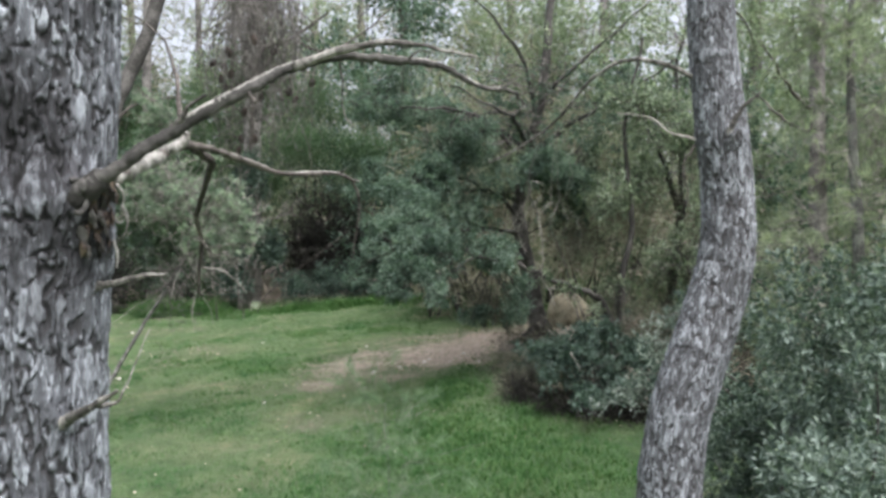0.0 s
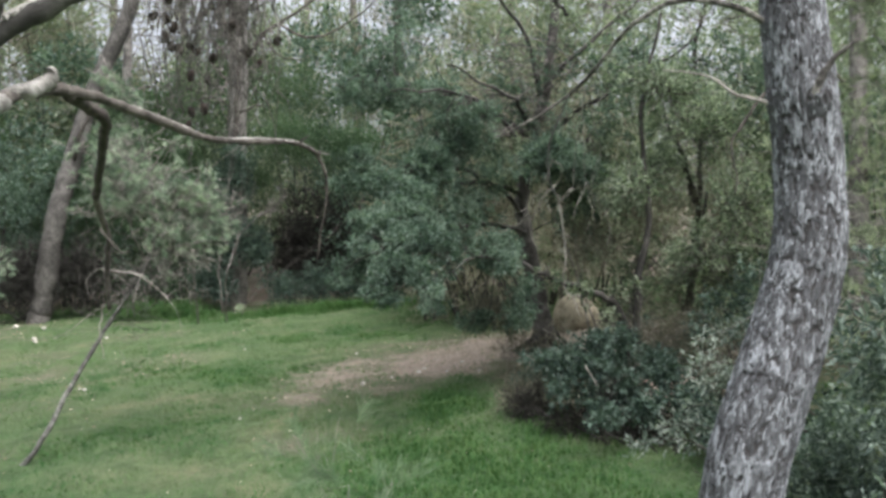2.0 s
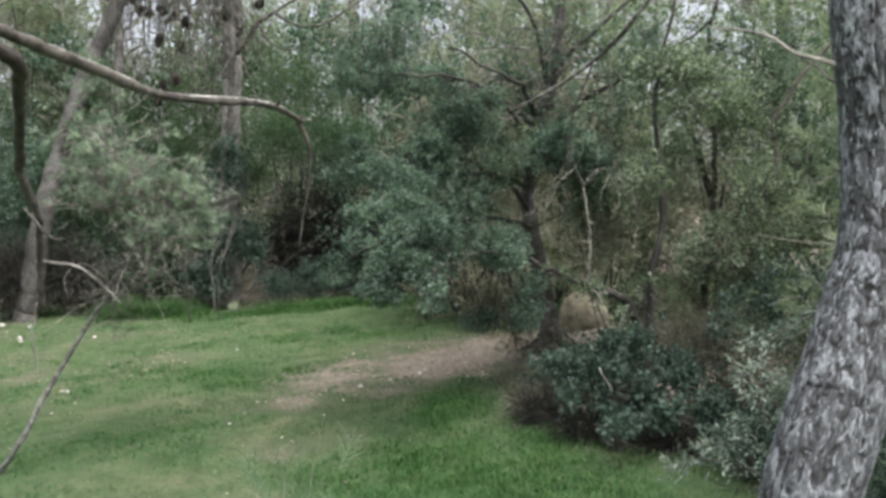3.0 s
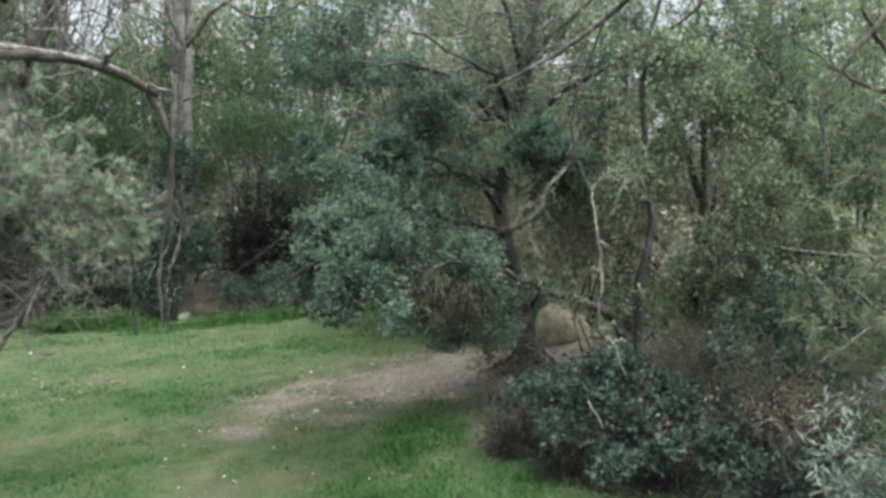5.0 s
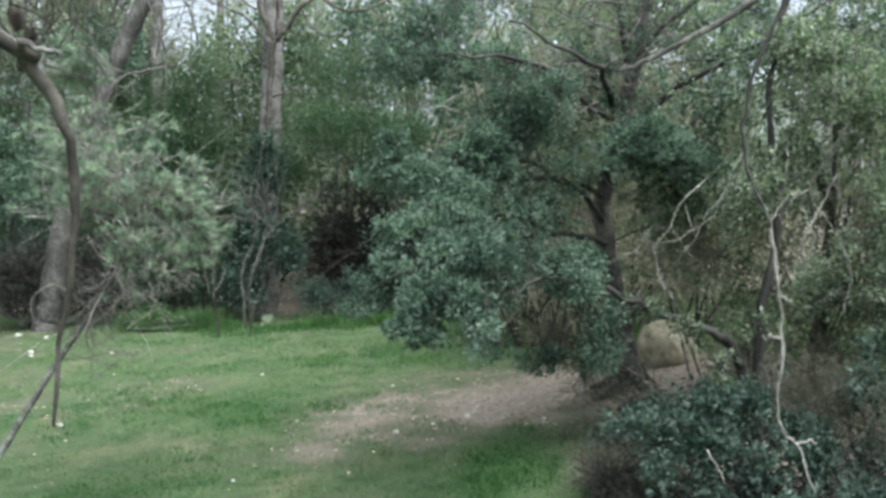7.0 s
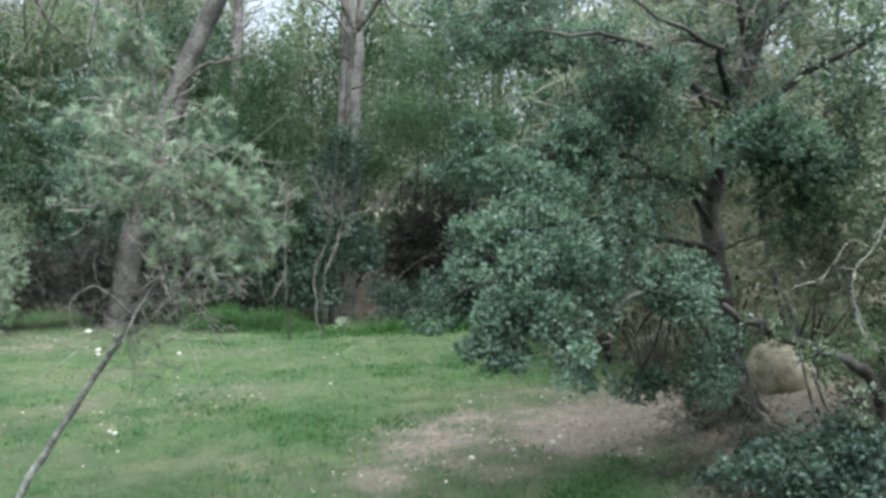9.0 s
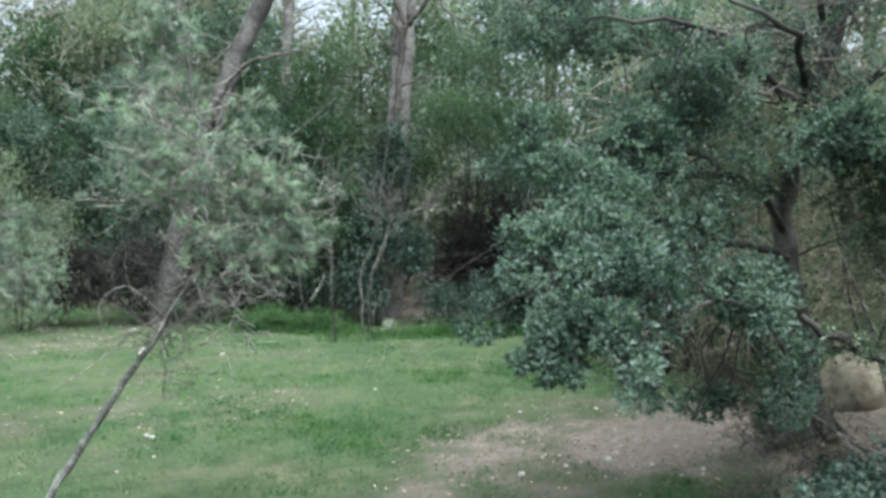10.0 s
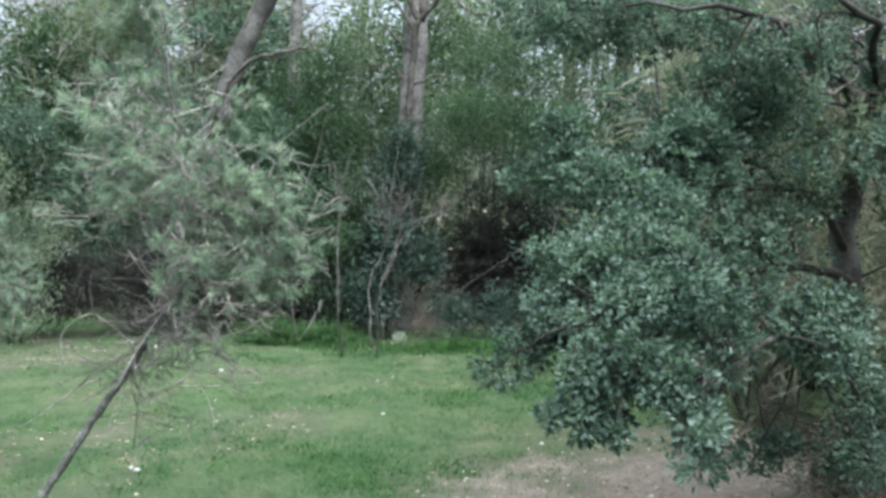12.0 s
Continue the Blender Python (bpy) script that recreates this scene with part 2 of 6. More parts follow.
M_GROUND = ground_material()
M_BARK = bark_material("pine_bark", (0.040, 0.040, 0.043), (0.140, 0.148, 0.167), (0.40, 0.43, 0.475))
M_BARK_SLIM = bark_material("slender_pine_bark", (0.040, 0.038, 0.039), (0.122, 0.126, 0.138), (0.34, 0.362, 0.395))
M_BARK_FAR = wood_material("far_bark", (0.045, 0.041, 0.038), (0.135, 0.126, 0.117), (0.28, 0.266, 0.25), 0.6)
M_LEANBARK = wood_material("brown_pine_bark", (0.024, 0.023, 0.021), (0.062, 0.058, 0.053), (0.13, 0.123, 0.115), 0.6)
M_OAKTRUNK = wood_material("lichened_oak_bark", (0.022, 0.020, 0.019), (0.060, 0.056, 0.051), (0.125, 0.120, 0.110), 1.0)
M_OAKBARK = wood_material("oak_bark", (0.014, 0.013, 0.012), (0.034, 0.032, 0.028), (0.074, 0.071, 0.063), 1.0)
M_DEAD = wood_material("dead_wood", (0.028, 0.026, 0.023), (0.092, 0.086, 0.077), (0.33, 0.32, 0.29), 1.6)
M_SNAG = wood_material("peeling_dead_bark", (0.022, 0.021, 0.019), (0.046, 0.044, 0.041), (0.115, 0.111, 0.102), 1.3)
M_BOUGH = wood_material("dead_grey_twig", (0.05, 0.044, 0.04), (0.13, 0.118, 0.108), (0.24, 0.225, 0.21), 1.0)
M_CONE = wood_material("pine_cone_scales", (0.02, 0.015, 0.012), (0.055, 0.042, 0.034), (0.12, 0.095, 0.08), 4.0)
M_DARKTWIG = wood_material("dark_twig", (0.025, 0.022, 0.02), (0.07, 0.06, 0.052), (0.15, 0.135, 0.12), 1.5)
M_PALETWIG = wood_material("pale_twig", (0.12, 0.112, 0.10), (0.25, 0.235, 0.21), (0.42, 0.40, 0.365), 2.0)
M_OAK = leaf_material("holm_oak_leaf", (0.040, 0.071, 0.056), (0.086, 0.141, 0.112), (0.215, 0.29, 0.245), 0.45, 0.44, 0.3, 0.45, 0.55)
# Oak leaf again, darkened: shade is put into the colour of these bushes.
M_OAKSHADE = leaf_material("shaded_oak_leaf", (0.022, 0.040, 0.033), (0.048, 0.082, 0.067), (0.15, 0.215, 0.18), 0.5, 0.3, 0.35, 0.35)
M_OAKPALE = leaf_material("olive_oak_leaf", (0.060, 0.090, 0.064), (0.146, 0.190, 0.140), (0.44, 0.50, 0.42), 0.4, 0.54, 0.6)
M_SHRUB = leaf_material("grey_green_leaf", (0.044, 0.068, 0.058), (0.095, 0.136, 0.116), (0.28, 0.345, 0.31), 0.5, 0.34, 0.4, 0.35)
M_SPRIG = leaf_material("silvery_narrow_leaf", (0.085, 0.115, 0.10), (0.19, 0.24, 0.21), (0.46, 0.52, 0.47), 0.4, 0.25, 0.25)
M_DRYLEAF = leaf_material("dry_brown_leaf", (0.045, 0.040, 0.034), (0.085, 0.075, 0.062), (0.19, 0.165, 0.132), 0.8, 0.2, 0.3, 0.2)
M_BUSH = leaf_material("undergrowth_leaf", (0.033, 0.064, 0.038), (0.074, 0.124, 0.073), (0.155, 0.212, 0.136), 0.65, 0.45, 1.4, 0.2, 0.3)
M_BUSHPALE = leaf_material("pale_undergrowth_leaf", (0.10, 0.135, 0.10), (0.21, 0.256, 0.192), (0.36, 0.40, 0.32), 0.65, 0.5, 1.4, 0.2, 0.35)
M_BRUSH = leaf_material("dry_brush", (0.14, 0.132, 0.118), (0.28, 0.262, 0.234), (0.44, 0.415, 0.375), 0.85, 0.5, 1.0)
M_NEEDLE = leaf_material("young_pine_needle", (0.070, 0.112, 0.083), (0.205, 0.280, 0.220), (0.43, 0.515, 0.42), 0.55, 0.45, 0.14, 0.4, 0.35)
M_SOFTNEEDLE = leaf_material("seedling_needle", (0.075, 0.135, 0.075), (0.135, 0.215, 0.130), (0.25, 0.335, 0.23), 0.6, 0.5, 0.2, 0.2)
M_PINE = leaf_material("pine_needle", (0.14, 0.172, 0.130), (0.28, 0.325, 0.255), (0.47, 0.505, 0.415), 0.55, 0.58, 1.8)
M_GRASS = leaf_material("grass_blade", (0.043, 0.116, 0.042), (0.084, 0.170, 0.070), (0.168, 0.224, 0.124), 0.75, 0.42, 0.22, 0.15, 0.22)
M_LUSH = leaf_material("lush_grass_blade", (0.038, 0.102, 0.031), (0.068, 0.152, 0.051), (0.12, 0.205, 0.082), 0.7, 0.42, 0.5, 0.2)
M_DEADTWIG = leaf_material("dead_twig_work", (0.078, 0.073, 0.064), (0.160, 0.151, 0.135), (0.29, 0.276, 0.25), 0.85, 0.45, 0.5, 0.2)
M_PEELED = wood_material("peeled_dead_wood", (0.10, 0.096, 0.088), (0.25, 0.242, 0.222), (0.43, 0.42, 0.39), 2.2)
M_RESIN = wood_material("torn_inner_bark", (0.024, 0.017, 0.015), (0.068, 0.049, 0.040), (0.20, 0.158, 0.105), 3.0)
M_LICHEN = wood_material("lichened_stem", (0.045, 0.044, 0.040), (0.10, 0.10, 0.092), (0.24, 0.25, 0.22), 1.8)
M_LITTER = leaf_material("leaf_litter", (0.16, 0.12, 0.09), (0.36, 0.29, 0.22), (0.66, 0.60, 0.50), 0.8, 0.1, 0.5, 0.3)
M_HERB = leaf_material("pale_herb_leaf", (0.22, 0.28, 0.20), (0.38, 0.44, 0.34), (0.55, 0.58, 0.48), 0.6, 0.3, 0.3)
M_STONE = wood_material("pale_stone", (0.30, 0.28, 0.25), (0.48, 0.46, 0.42), (0.65, 0.63, 0.58), 1.0)
M_MOUND = wood_material("lichen_boulder", (0.13, 0.115, 0.078), (0.25, 0.225, 0.16), (0.36, 0.335, 0.25), 0.5)


# ---- builders ----
def part(name, me, mat, parent, label="", kind=""):
    """One mesh object under a thing (or under a part of it); the mesh is given in world coordinates of the thing."""
    ob = new(name, me)
    me.materials.append(mat)
    ob.parent = parent
    return tagged(ob, label, kind=kind)


def thing(name, label, category, group="", kind=""):
    return tagged(new(name), label, category, group, kind)


def spline(points, steps):
    """Smooth curve through control points (K, D) by Catmull-Rom."""
    p = np.asarray(points, float)
    p = np.vstack([2 * p[0] - p[1], p, 2 * p[-1] - p[-2]])
    out = []
    for i in range(1, len(p) - 2):
        t = np.linspace(0, 1, steps, endpoint=False)[:, None]
        a, b, c, d = p[i - 1], p[i], p[i + 1], p[i + 2]
        out.append(0.5 * (2 * b + (c - a) * t + (2 * a - 5 * b + 4 * c - d) * t ** 2 + (3 * b - 3 * c + d - a) * t ** 3))
    return np.vstack(out + [p[-2][None]])


def tube_arrays(points, radii, sides=8, knots=0.0, seed=0):
    """Vertices and faces of a tapered limb along points; knots roughens it."""
    p = np.asarray(points, float)
    r = np.asarray(radii, float)
    n = len(p)
    tan = unit(np.gradient(p, axis=0))
    ref = np.array([0.13, 0.31, 0.94]) if abs(tan[n // 2, 2]) < 0.9 else np.array([0.95, 0.2, 0.1])
    u = unit(np.cross(tan, ref))
    v = np.cross(tan, u)
    a = np.linspace(0, 2 * np.pi, sides, endpoint=False)
    ring = np.cos(a)[None, :, None] * u[:, None] + np.sin(a)[None, :, None] * v[:, None]
    rr = np.repeat(r[:, None], sides, 1)
    if knots:
        q = (p[:, None] + ring * r[:, None, None]).reshape(-1, 3)
        k = vnoise(q, max(0.05, float(r.max()) * 1.2), seed + 5) + 0.5 * vnoise(q, max(0.02, float(r.max()) * 0.5), seed + 6)
        rr = rr * (1 + knots * (k.reshape(n, sides) - 0.75))
    verts = (p[:, None] + ring * rr[:, :, None]).reshape(-1, 3)
    i, j = np.meshgrid(np.arange(n - 1), np.arange(sides), indexing="ij")
    f = np.stack([i * sides + j, i * sides + (j + 1) % sides, (i + 1) * sides + (j + 1) % sides, (i + 1) * sides + j], -1).reshape(-1, 4)
    verts = np.vstack([verts, p[0], p[-1] + tan[-1] * r[-1] * 0.6])
    k = np.arange(sides)
    cap0 = np.stack([np.full(sides, n * sides), (k + 1) % sides, k], -1)
    cap1 = np.stack([np.full(sides, n * sides + 1), (n - 1) * sides + k, (n - 1) * sides + (k + 1) % sides], -1)
    return verts, f, np.vstack([cap0, cap1])


def limb(name, control, r0, r1, steps=6, sides=8, knots=0.25, wobble=0.0, seed=0, power=1.0):
    c = spline(control, steps)
    s = np.linspace(0, 1, len(c))
    if wobble:
        rng = np.random.default_rng(seed)
        off = rng.normal(0, wobble, c.shape)
        off[0] = 0
        c = c + (off + np.roll(off, 1, 0)) * 0.5 * np.minimum(1, s[:, None] * 8)
    v, f, t = tube_arrays(c, r0 + (r1 - r0) * s ** power, sides, knots, seed)
    return raw_mesh(name, v, [f, t], smooth=True)


def many_twigs(name, starts, ends, r0, r1, rng, bend=0.15, segs=4, sides=4):
    """Many thin bent twigs joined into one mesh."""
    vs, fs, ts, base = [], [], [], 0
    for a, b in zip(starts, ends):
        ln = np.linalg.norm(b - a)
        mid = (a + b) / 2 + rng.normal(0, bend * ln, 3)
        c = spline([a, mid, b], max(2, segs // 2))
        v, f, t = tube_arrays(c, np.linspace(r0, r1, len(c)), sides)
        vs.append(v), fs.append(f + base), ts.append(t + base)
        base += len(v)
    return raw_mesh(name, np.vstack(vs), [np.vstack(fs), np.vstack(ts)], smooth=True)


def leaf_arrays(pos, way, normal, length, width, fold=0.25):
    """One folded leaf (a kite of two facets along its midrib, with shoulders) for each position."""
    way = unit(way)
    side = unit(np.cross(way, normal))
    up = np.cross(side, way)
    L, W = length[:, None], width[:, None]
    base, tip = pos, pos + way * L - up * L * 0.10
    mid = pos + way * L * 0.45
    l1 = mid + side * W * 0.5 + up * W * fold
    r1 = mid - side * W * 0.5 + up * W * fold
    v = np.stack([base, l1, tip, r1], 1).reshape(-1, 3)
    k = np.arange(len(pos))[:, None] * 4
    return v, np.vstack([k + [0, 1, 2], k + [0, 2, 3]])


def lobes_to_tips(lobes, rng, droop=0.0, shell=0.5, gap=0.45, seed=0, dome=0.0):
    """Twig tips and directions spread through ellipsoids (cx, cy, cz, rx, ry, rz, count), thinned by noise into clumps."""
    tips, ways = [], []
    for cx, cy, cz, rx, ry, rz, n in lobes:
        d = unit(rng.normal(size=(int(n * 2.2), 3)))
        d[:, 2] = np.where(rng.random(len(d)) < dome, np.abs(d[:, 2]), d[:, 2])
        f = shell + (1.02 - shell) * rng.random(len(d)) ** 0.6
        f = f * (0.8 + 0.4 * vnoise(d * 1.0 + cx, 0.45, seed + 2))
        p = np.array([cx, cy, cz]) + d * np.array([rx, ry, rz]) * f[:, None]
        keep = vnoise(p, 0.33, seed + 1) * 0.6 + vnoise(p, 0.8, seed + 7) * 0.4 > gap
        p, d = p[keep][:int(n)], d[keep][:int(n)]
        w = d + rng.normal(0, 0.35, d.shape)
        w[:, 2] += 0.25 - droop
        tips.append(p), ways.append(unit(w))
    return np.vstack(tips), np.vstack(ways)


def sprays(tips, ways, rng, per=14, twig=0.16, spread=0.05, length=0.045, width=0.024, up_bias=0.9):
    """Leaves set round short twigs that end at tips."""
    n = len(tips) * per
    s = np.tile(np.linspace(0.1, 1.0, per), len(tips)) + rng.normal(0, 0.05, n)
    P, D = np.repeat(tips, per, 0), np.repeat(ways, per, 0)
    r = unit(np.cross(D, rng.normal(size=(n, 3))))
    pos = P - D * (1 - s)[:, None] * twig + r * spread * (0.25 + 0.75 * rng.random((n, 1)))
    way = D * 0.55 + r * 0.8 + rng.normal(0, 0.25, (n, 3))
    nor = np.array([0, 0, up_bias]) + rng.normal(0, 0.55, (n, 3)) + D * 0.3
    ln = length * (0.65 + 0.7 * rng.random(n))
    return leaf_arrays(pos, way, nor, ln, width / length * ln * (0.8 + 0.4 * rng.random(n)))


def crown_mesh(name, lobes, seed, per=14, twig=0.16, spread=0.05, length=0.045, width=0.024, droop=0.0, shell=0.5, gap=0.45, dome=0.0):
    rng = np.random.default_rng(seed)
    tips, ways = lobes_to_tips(lobes, rng, droop, shell, gap, seed, dome)
    v, f = sprays(tips, ways, rng, per, twig, spread, length, width)
    return raw_mesh(name, v, [f]), tips, ways


def needle_arrays(tips, ways, rng, per=26, length=0.075, width=0.0028, spread=0.75, back=0.09):
    """Tufts of thin needles at the ends of twigs; each needle is a slim bent strip."""
    n = len(tips) * per
    P, D = np.repeat(tips, per, 0), np.repeat(ways, per, 0)
    r = unit(np.cross(D, rng.normal(size=(n, 3))))
    w = unit(D * 0.8 + r * spread * rng.random((n, 1)) ** 0.5 + rng.normal(0, 0.12, (n, 3)))
    pos = P - D * back * rng.random((n, 1))
    L = length * (0.6 + 0.6 * rng.random((n, 1)))
    side = unit(np.cross(w, rng.normal(size=(n, 3)))) * width
    sag = np.array([0, 0, -1.0]) * L * 0.12
    a, b = pos + side * 0.5, pos - side * 0.5
    c, d = pos + w * L * 0.6 + side * 0.4, pos + w * L * 0.6 - side * 0.4
    e = pos + w * L + sag
    v = np.stack([a, b, d, c, e], 1).reshape(-1, 3)
    k = np.arange(n)[:, None] * 5
    return v, k + [0, 1, 2, 3], k + [3, 2, 4]


# ---- ground: one sheet to the horizon ----
def stretched(lo, hi, step, far, grow=1.28):
    """Even steps between lo and hi, then growing ones out to far on both sides."""
    inner = np.arange(lo, hi + step, step)
    out, s = [], step
    a, b = lo, inner[-1]
    left, right = [], []
    while a > -far:
        s *= grow
        a, b = a - s, b + s
        left.append(a), right.append(b)
    return np.concatenate([left[::-1], inner, right])


def build_ground():
    xs, ys = stretched(-10, 6, 0.09, 900), stretched(1.5, 23, 0.09, 900)
    X, Y = np.meshgrid(xs, ys)
    Z = ground_z(X, Y)
    v = np.stack([X, Y, Z], -1).reshape(-1, 3)
    nx, ny = len(xs), len(ys)
    i, j = np.meshgrid(np.arange(ny - 1), np.arange(nx - 1), indexing="ij")
    f = np.stack([i * nx + j, i * nx + j + 1, (i + 1) * nx + j + 1, (i + 1) * nx + j], -1).reshape(-1, 4)
    me = raw_mesh("ground", v, [f], smooth=True, bare=bareness(X, Y).ravel(), lush=lushness(X, Y).ravel())
    me.materials.append(M_GROUND)
    tagged(new("ground", me), "uneven clearing ground of short turf and bare earth", "ground", kind="structure")


def build_grass():
    rng = np.random.default_rng(5)
    n = 420000
    y = 4.0 + 18.5 * rng.random(n) ** 0.9
    x = -0.9 + (rng.random(n) * 2 - 1) * (2.2 + 0.46 * y) - 0.10 * (y - 8)
    g = 1 - bareness(x, y)
    lush = lushness(x, y)
    keep = rng.random(n) < np.clip(g * (0.28 + 0.55 * vnoise2(x, y, 0.5, 21) + 0.4 * lush), 0.03, 1)
    x, y, lush = x[keep], y[keep], lush[keep]
    n = len(x)
    z = ground_z(x, y)
    a = rng.random(n) * 2 * np.pi
    h = (0.016 + 0.026 * rng.random(n)) * (0.35 + 1.4 * vnoise2(x, y, 0.35, 22)) * (1 + 0.4 * lush)
    lean = np.stack([np.cos(a), np.sin(a), np.zeros(n)], 1) * (h * (0.5 + 1.0 * rng.random(n)))[:, None]
    side = np.stack([-np.sin(a), np.cos(a), np.zeros(n)], 1) * (0.0045 + 0.0035 * rng.random(n))[:, None]
    p = np.stack([x, y, z - 0.004], 1)
    top = p + lean + np.array([0, 0, 1.0]) * h[:, None]
    v = np.stack([p - side, p + side, top], 1).reshape(-1, 3)
    patch = 0.45 * (vnoise2(x, y, 0.9, 31) - 0.5) + 0.5 * (vnoise2(x, y, 0.3, 32) - 0.5) + 0.25 * (vnoise2(x, y, 0.12, 33) - 0.5)
    me = raw_mesh("grass", v, [np.arange(3 * n).reshape(-1, 3)], age=np.repeat(patch, 3))
    me.materials.append(M_GRASS)
    tagged(new("grass", me), "short green grass with dry straw-coloured patches", "grass", kind="stuff")


def build_lush_grass():
    """Taller, softer, deep green grass in its own patches."""
    rng = np.random.default_rng(7)
    n = 260000
    x, y = -7 + 9.5 * rng.random(n), 5.5 + 15 * rng.random(n) ** 0.8
    m = lushness(x, y)
    keep = rng.random(n) < m * 1.1
    x, y, m = x[keep], y[keep], m[keep]
    n = len(x)
    a = rng.random(n) * 2 * np.pi
    h = (0.03 + 0.045 * rng.random(n)) * (0.4 + 0.7 * m) * (0.4 + 1.2 * vnoise2(x, y, 0.28, 23)) * (1 + 1.4 * np.clip((y - 18.4) / 0.9, 0, 1))
    lean = np.stack([np.cos(a), np.sin(a), np.zeros(n)], 1) * (h * (0.4 + 0.9 * rng.random(n)))[:, None]
    side = np.stack([-np.sin(a), np.cos(a), np.zeros(n)], 1) * (0.004 + 0.004 * rng.random(n))[:, None]
    p = np.stack([x, y, ground_z(x, y) - 0.005], 1)
    mid = p + lean * 0.35 + np.array([0, 0, 0.65]) * h[:, None]
    top = p + lean + np.array([0, 0, 1.0]) * h[:, None]
    v = np.stack([p - side, p + side, mid + side * 0.8, mid - side * 0.8, top], 1).reshape(-1, 3)
    k = np.arange(n)[:, None] * 5
    me = raw_mesh("lush_grass", v, [k + [0, 1, 2, 3], k + [3, 2, 4]])
    me.materials.append(M_LUSH)
    tagged(new("lush_grass", me), "taller deep green grass in patches", "grass", kind="stuff")


def build_litter():
    rng = np.random.default_rng(6)
    n = 40000
    x, y = -9 + 14 * rng.random(n), 6 + 15 * rng.random(n)
    keep = rng.random(n) < bareness(x, y) * 0.55 + 0.015
    x, y = x[keep], y[keep]
    n = len(x)
    p = np.stack([x, y, ground_z(x, y) + 0.008 + 0.01 * rng.random(n)], 1)
    way = rng.normal(size=(n, 3)) * [1, 1, 0.15]
    nor = np.array([0, 0, 1.0]) + rng.normal(0, 0.3, (n, 3))
    L = 0.025 + 0.03 * rng.random(n)
    v, f = leaf_arrays(p, way, nor, L, L * (0.35 + 0.3 * rng.random(n)), 0.15)
    me = raw_mesh("leaf_litter", v, [f])
    me.materials.append(M_LITTER)
    tagged(new("leaf_litter", me), "dry fallen leaves scattered over bare earth", "leaf litter", kind="stuff")


build_ground()
build_grass()
build_lush_grass()
build_litter()


# ---- near pines with plated bark ----
def plated_trunk(name, control, radii, cell_u, cell_v, fine_from, fine_to, du, dv, seed, depth=0.016, knobs=(), stains=()):
    """A trunk whose bark plates and fissures are modelled: cells stretched along the stem, rims recessed."""
    c = spline(np.column_stack([control, radii]), 24)
    arc = np.concatenate([[0], np.cumsum(np.linalg.norm(np.diff(c[:, :3], axis=0), axis=1))])
    zs = c[:, 2]
    s_fine = np.interp([fine_from, fine_to], zs, arc)
    s = np.concatenate([np.arange(0, s_fine[0], 0.04), np.arange(s_fine[0], s_fine[1], dv), np.arange(s_fine[1], arc[-1], 0.04)])
    P = np.stack([np.interp(s, arc, c[:, k]) for k in range(3)], 1)
    R = np.interp(s, arc, c[:, 3])
    rm = float(np.interp(0.5 * (s_fine[0] + s_fine[1]), arc, c[:, 3]))
    around = int(round(2 * np.pi * rm / du))
    th = np.linspace(0, 2 * np.pi, around, endpoint=False)
    nu = max(6, int(round(2 * np.pi * rm / cell_u)))
    S, T = np.meshgrid(s, th, indexing="ij")
    q = np.stack([np.cos(T) * rm, np.sin(T) * rm, S], -1).reshape(-1, 3)
    k = cell_u / 0.05
    w1 = (vnoise(q * [1, 1, 0.45], 0.06 * k, seed) - 0.5 + 0.55 * (vnoise(q * [1, 1, 0.4], 0.02 * k, seed + 4) - 0.5)).reshape(S.shape)
    w2 = (vnoise(q, 0.09 * k, seed + 1) - 0.5 + 0.5 * (vnoise(q, 0.03 * k, seed + 5) - 0.5)).reshape(S.shape)
    fine = (vnoise(q * [1, 1, 0.35], 0.009, seed + 2)).reshape(S.shape)
    mid = (vnoise(q * [1, 1, 0.3], 0.022, seed + 3)).reshape(S.shape)
    U = T / (2 * np.pi) * nu + w1 * 1.9 + 0.35 * np.sin(S * 4.0 + seed)
    V = S / cell_v + w2 * 0.95 + 1
    iu, iv = np.floor(U).astype(np.int64), np.floor(V).astype(np.int64)
    f1, f2, tone = np.full(S.shape, 9.0), np.full(S.shape, 9.0), np.zeros(S.shape)
    tone2, lean = np.zeros(S.shape), np.zeros(S.shape)
    for a in (-1, 0, 1):
        for b in (-1, 0, 1):
            cu, cv = iu + a, iv + b
            ku = np.mod(cu, nu)
            ju, jv = hash3(ku, cv, cv * 0 + 1, seed), hash3(ku, cv, cv * 0 + 2, seed)
            eu, ev = cu + 0.15 + 0.7 * ju - U, cv + 0.05 + 0.9 * jv - V
            d = (np.abs(eu) ** 2.6 + np.abs(ev) ** 2.6) ** (1 / 2.6)
            t = hash3(ku, cv, cv * 0 + 3, seed)
            near = d < f1
            tone2 = np.where(near, tone, np.where(d < f2, t, tone2))
            f2 = np.where(near, f1, np.minimum(f2, d))
            tone = np.where(near, t, tone)
            lean = np.where(near, eu * (ju - 0.5) + ev * (jv - 0.5), lean)
            f1 = np.where(near, d, f1)
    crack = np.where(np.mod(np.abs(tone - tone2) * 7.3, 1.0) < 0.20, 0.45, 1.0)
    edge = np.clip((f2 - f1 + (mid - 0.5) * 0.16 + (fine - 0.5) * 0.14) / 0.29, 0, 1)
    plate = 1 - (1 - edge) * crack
    flakes = np.floor(mid * 4 + tone * 2) / 5
    relief = depth * (np.minimum(plate * 1.8, 1) * (0.62 + 0.3 * tone + 0.2 * flakes + 0.9 * lean) - 0.8) + 0.003 * (fine - 0.5)
    tan = unit(np.gradient(P, axis=0))
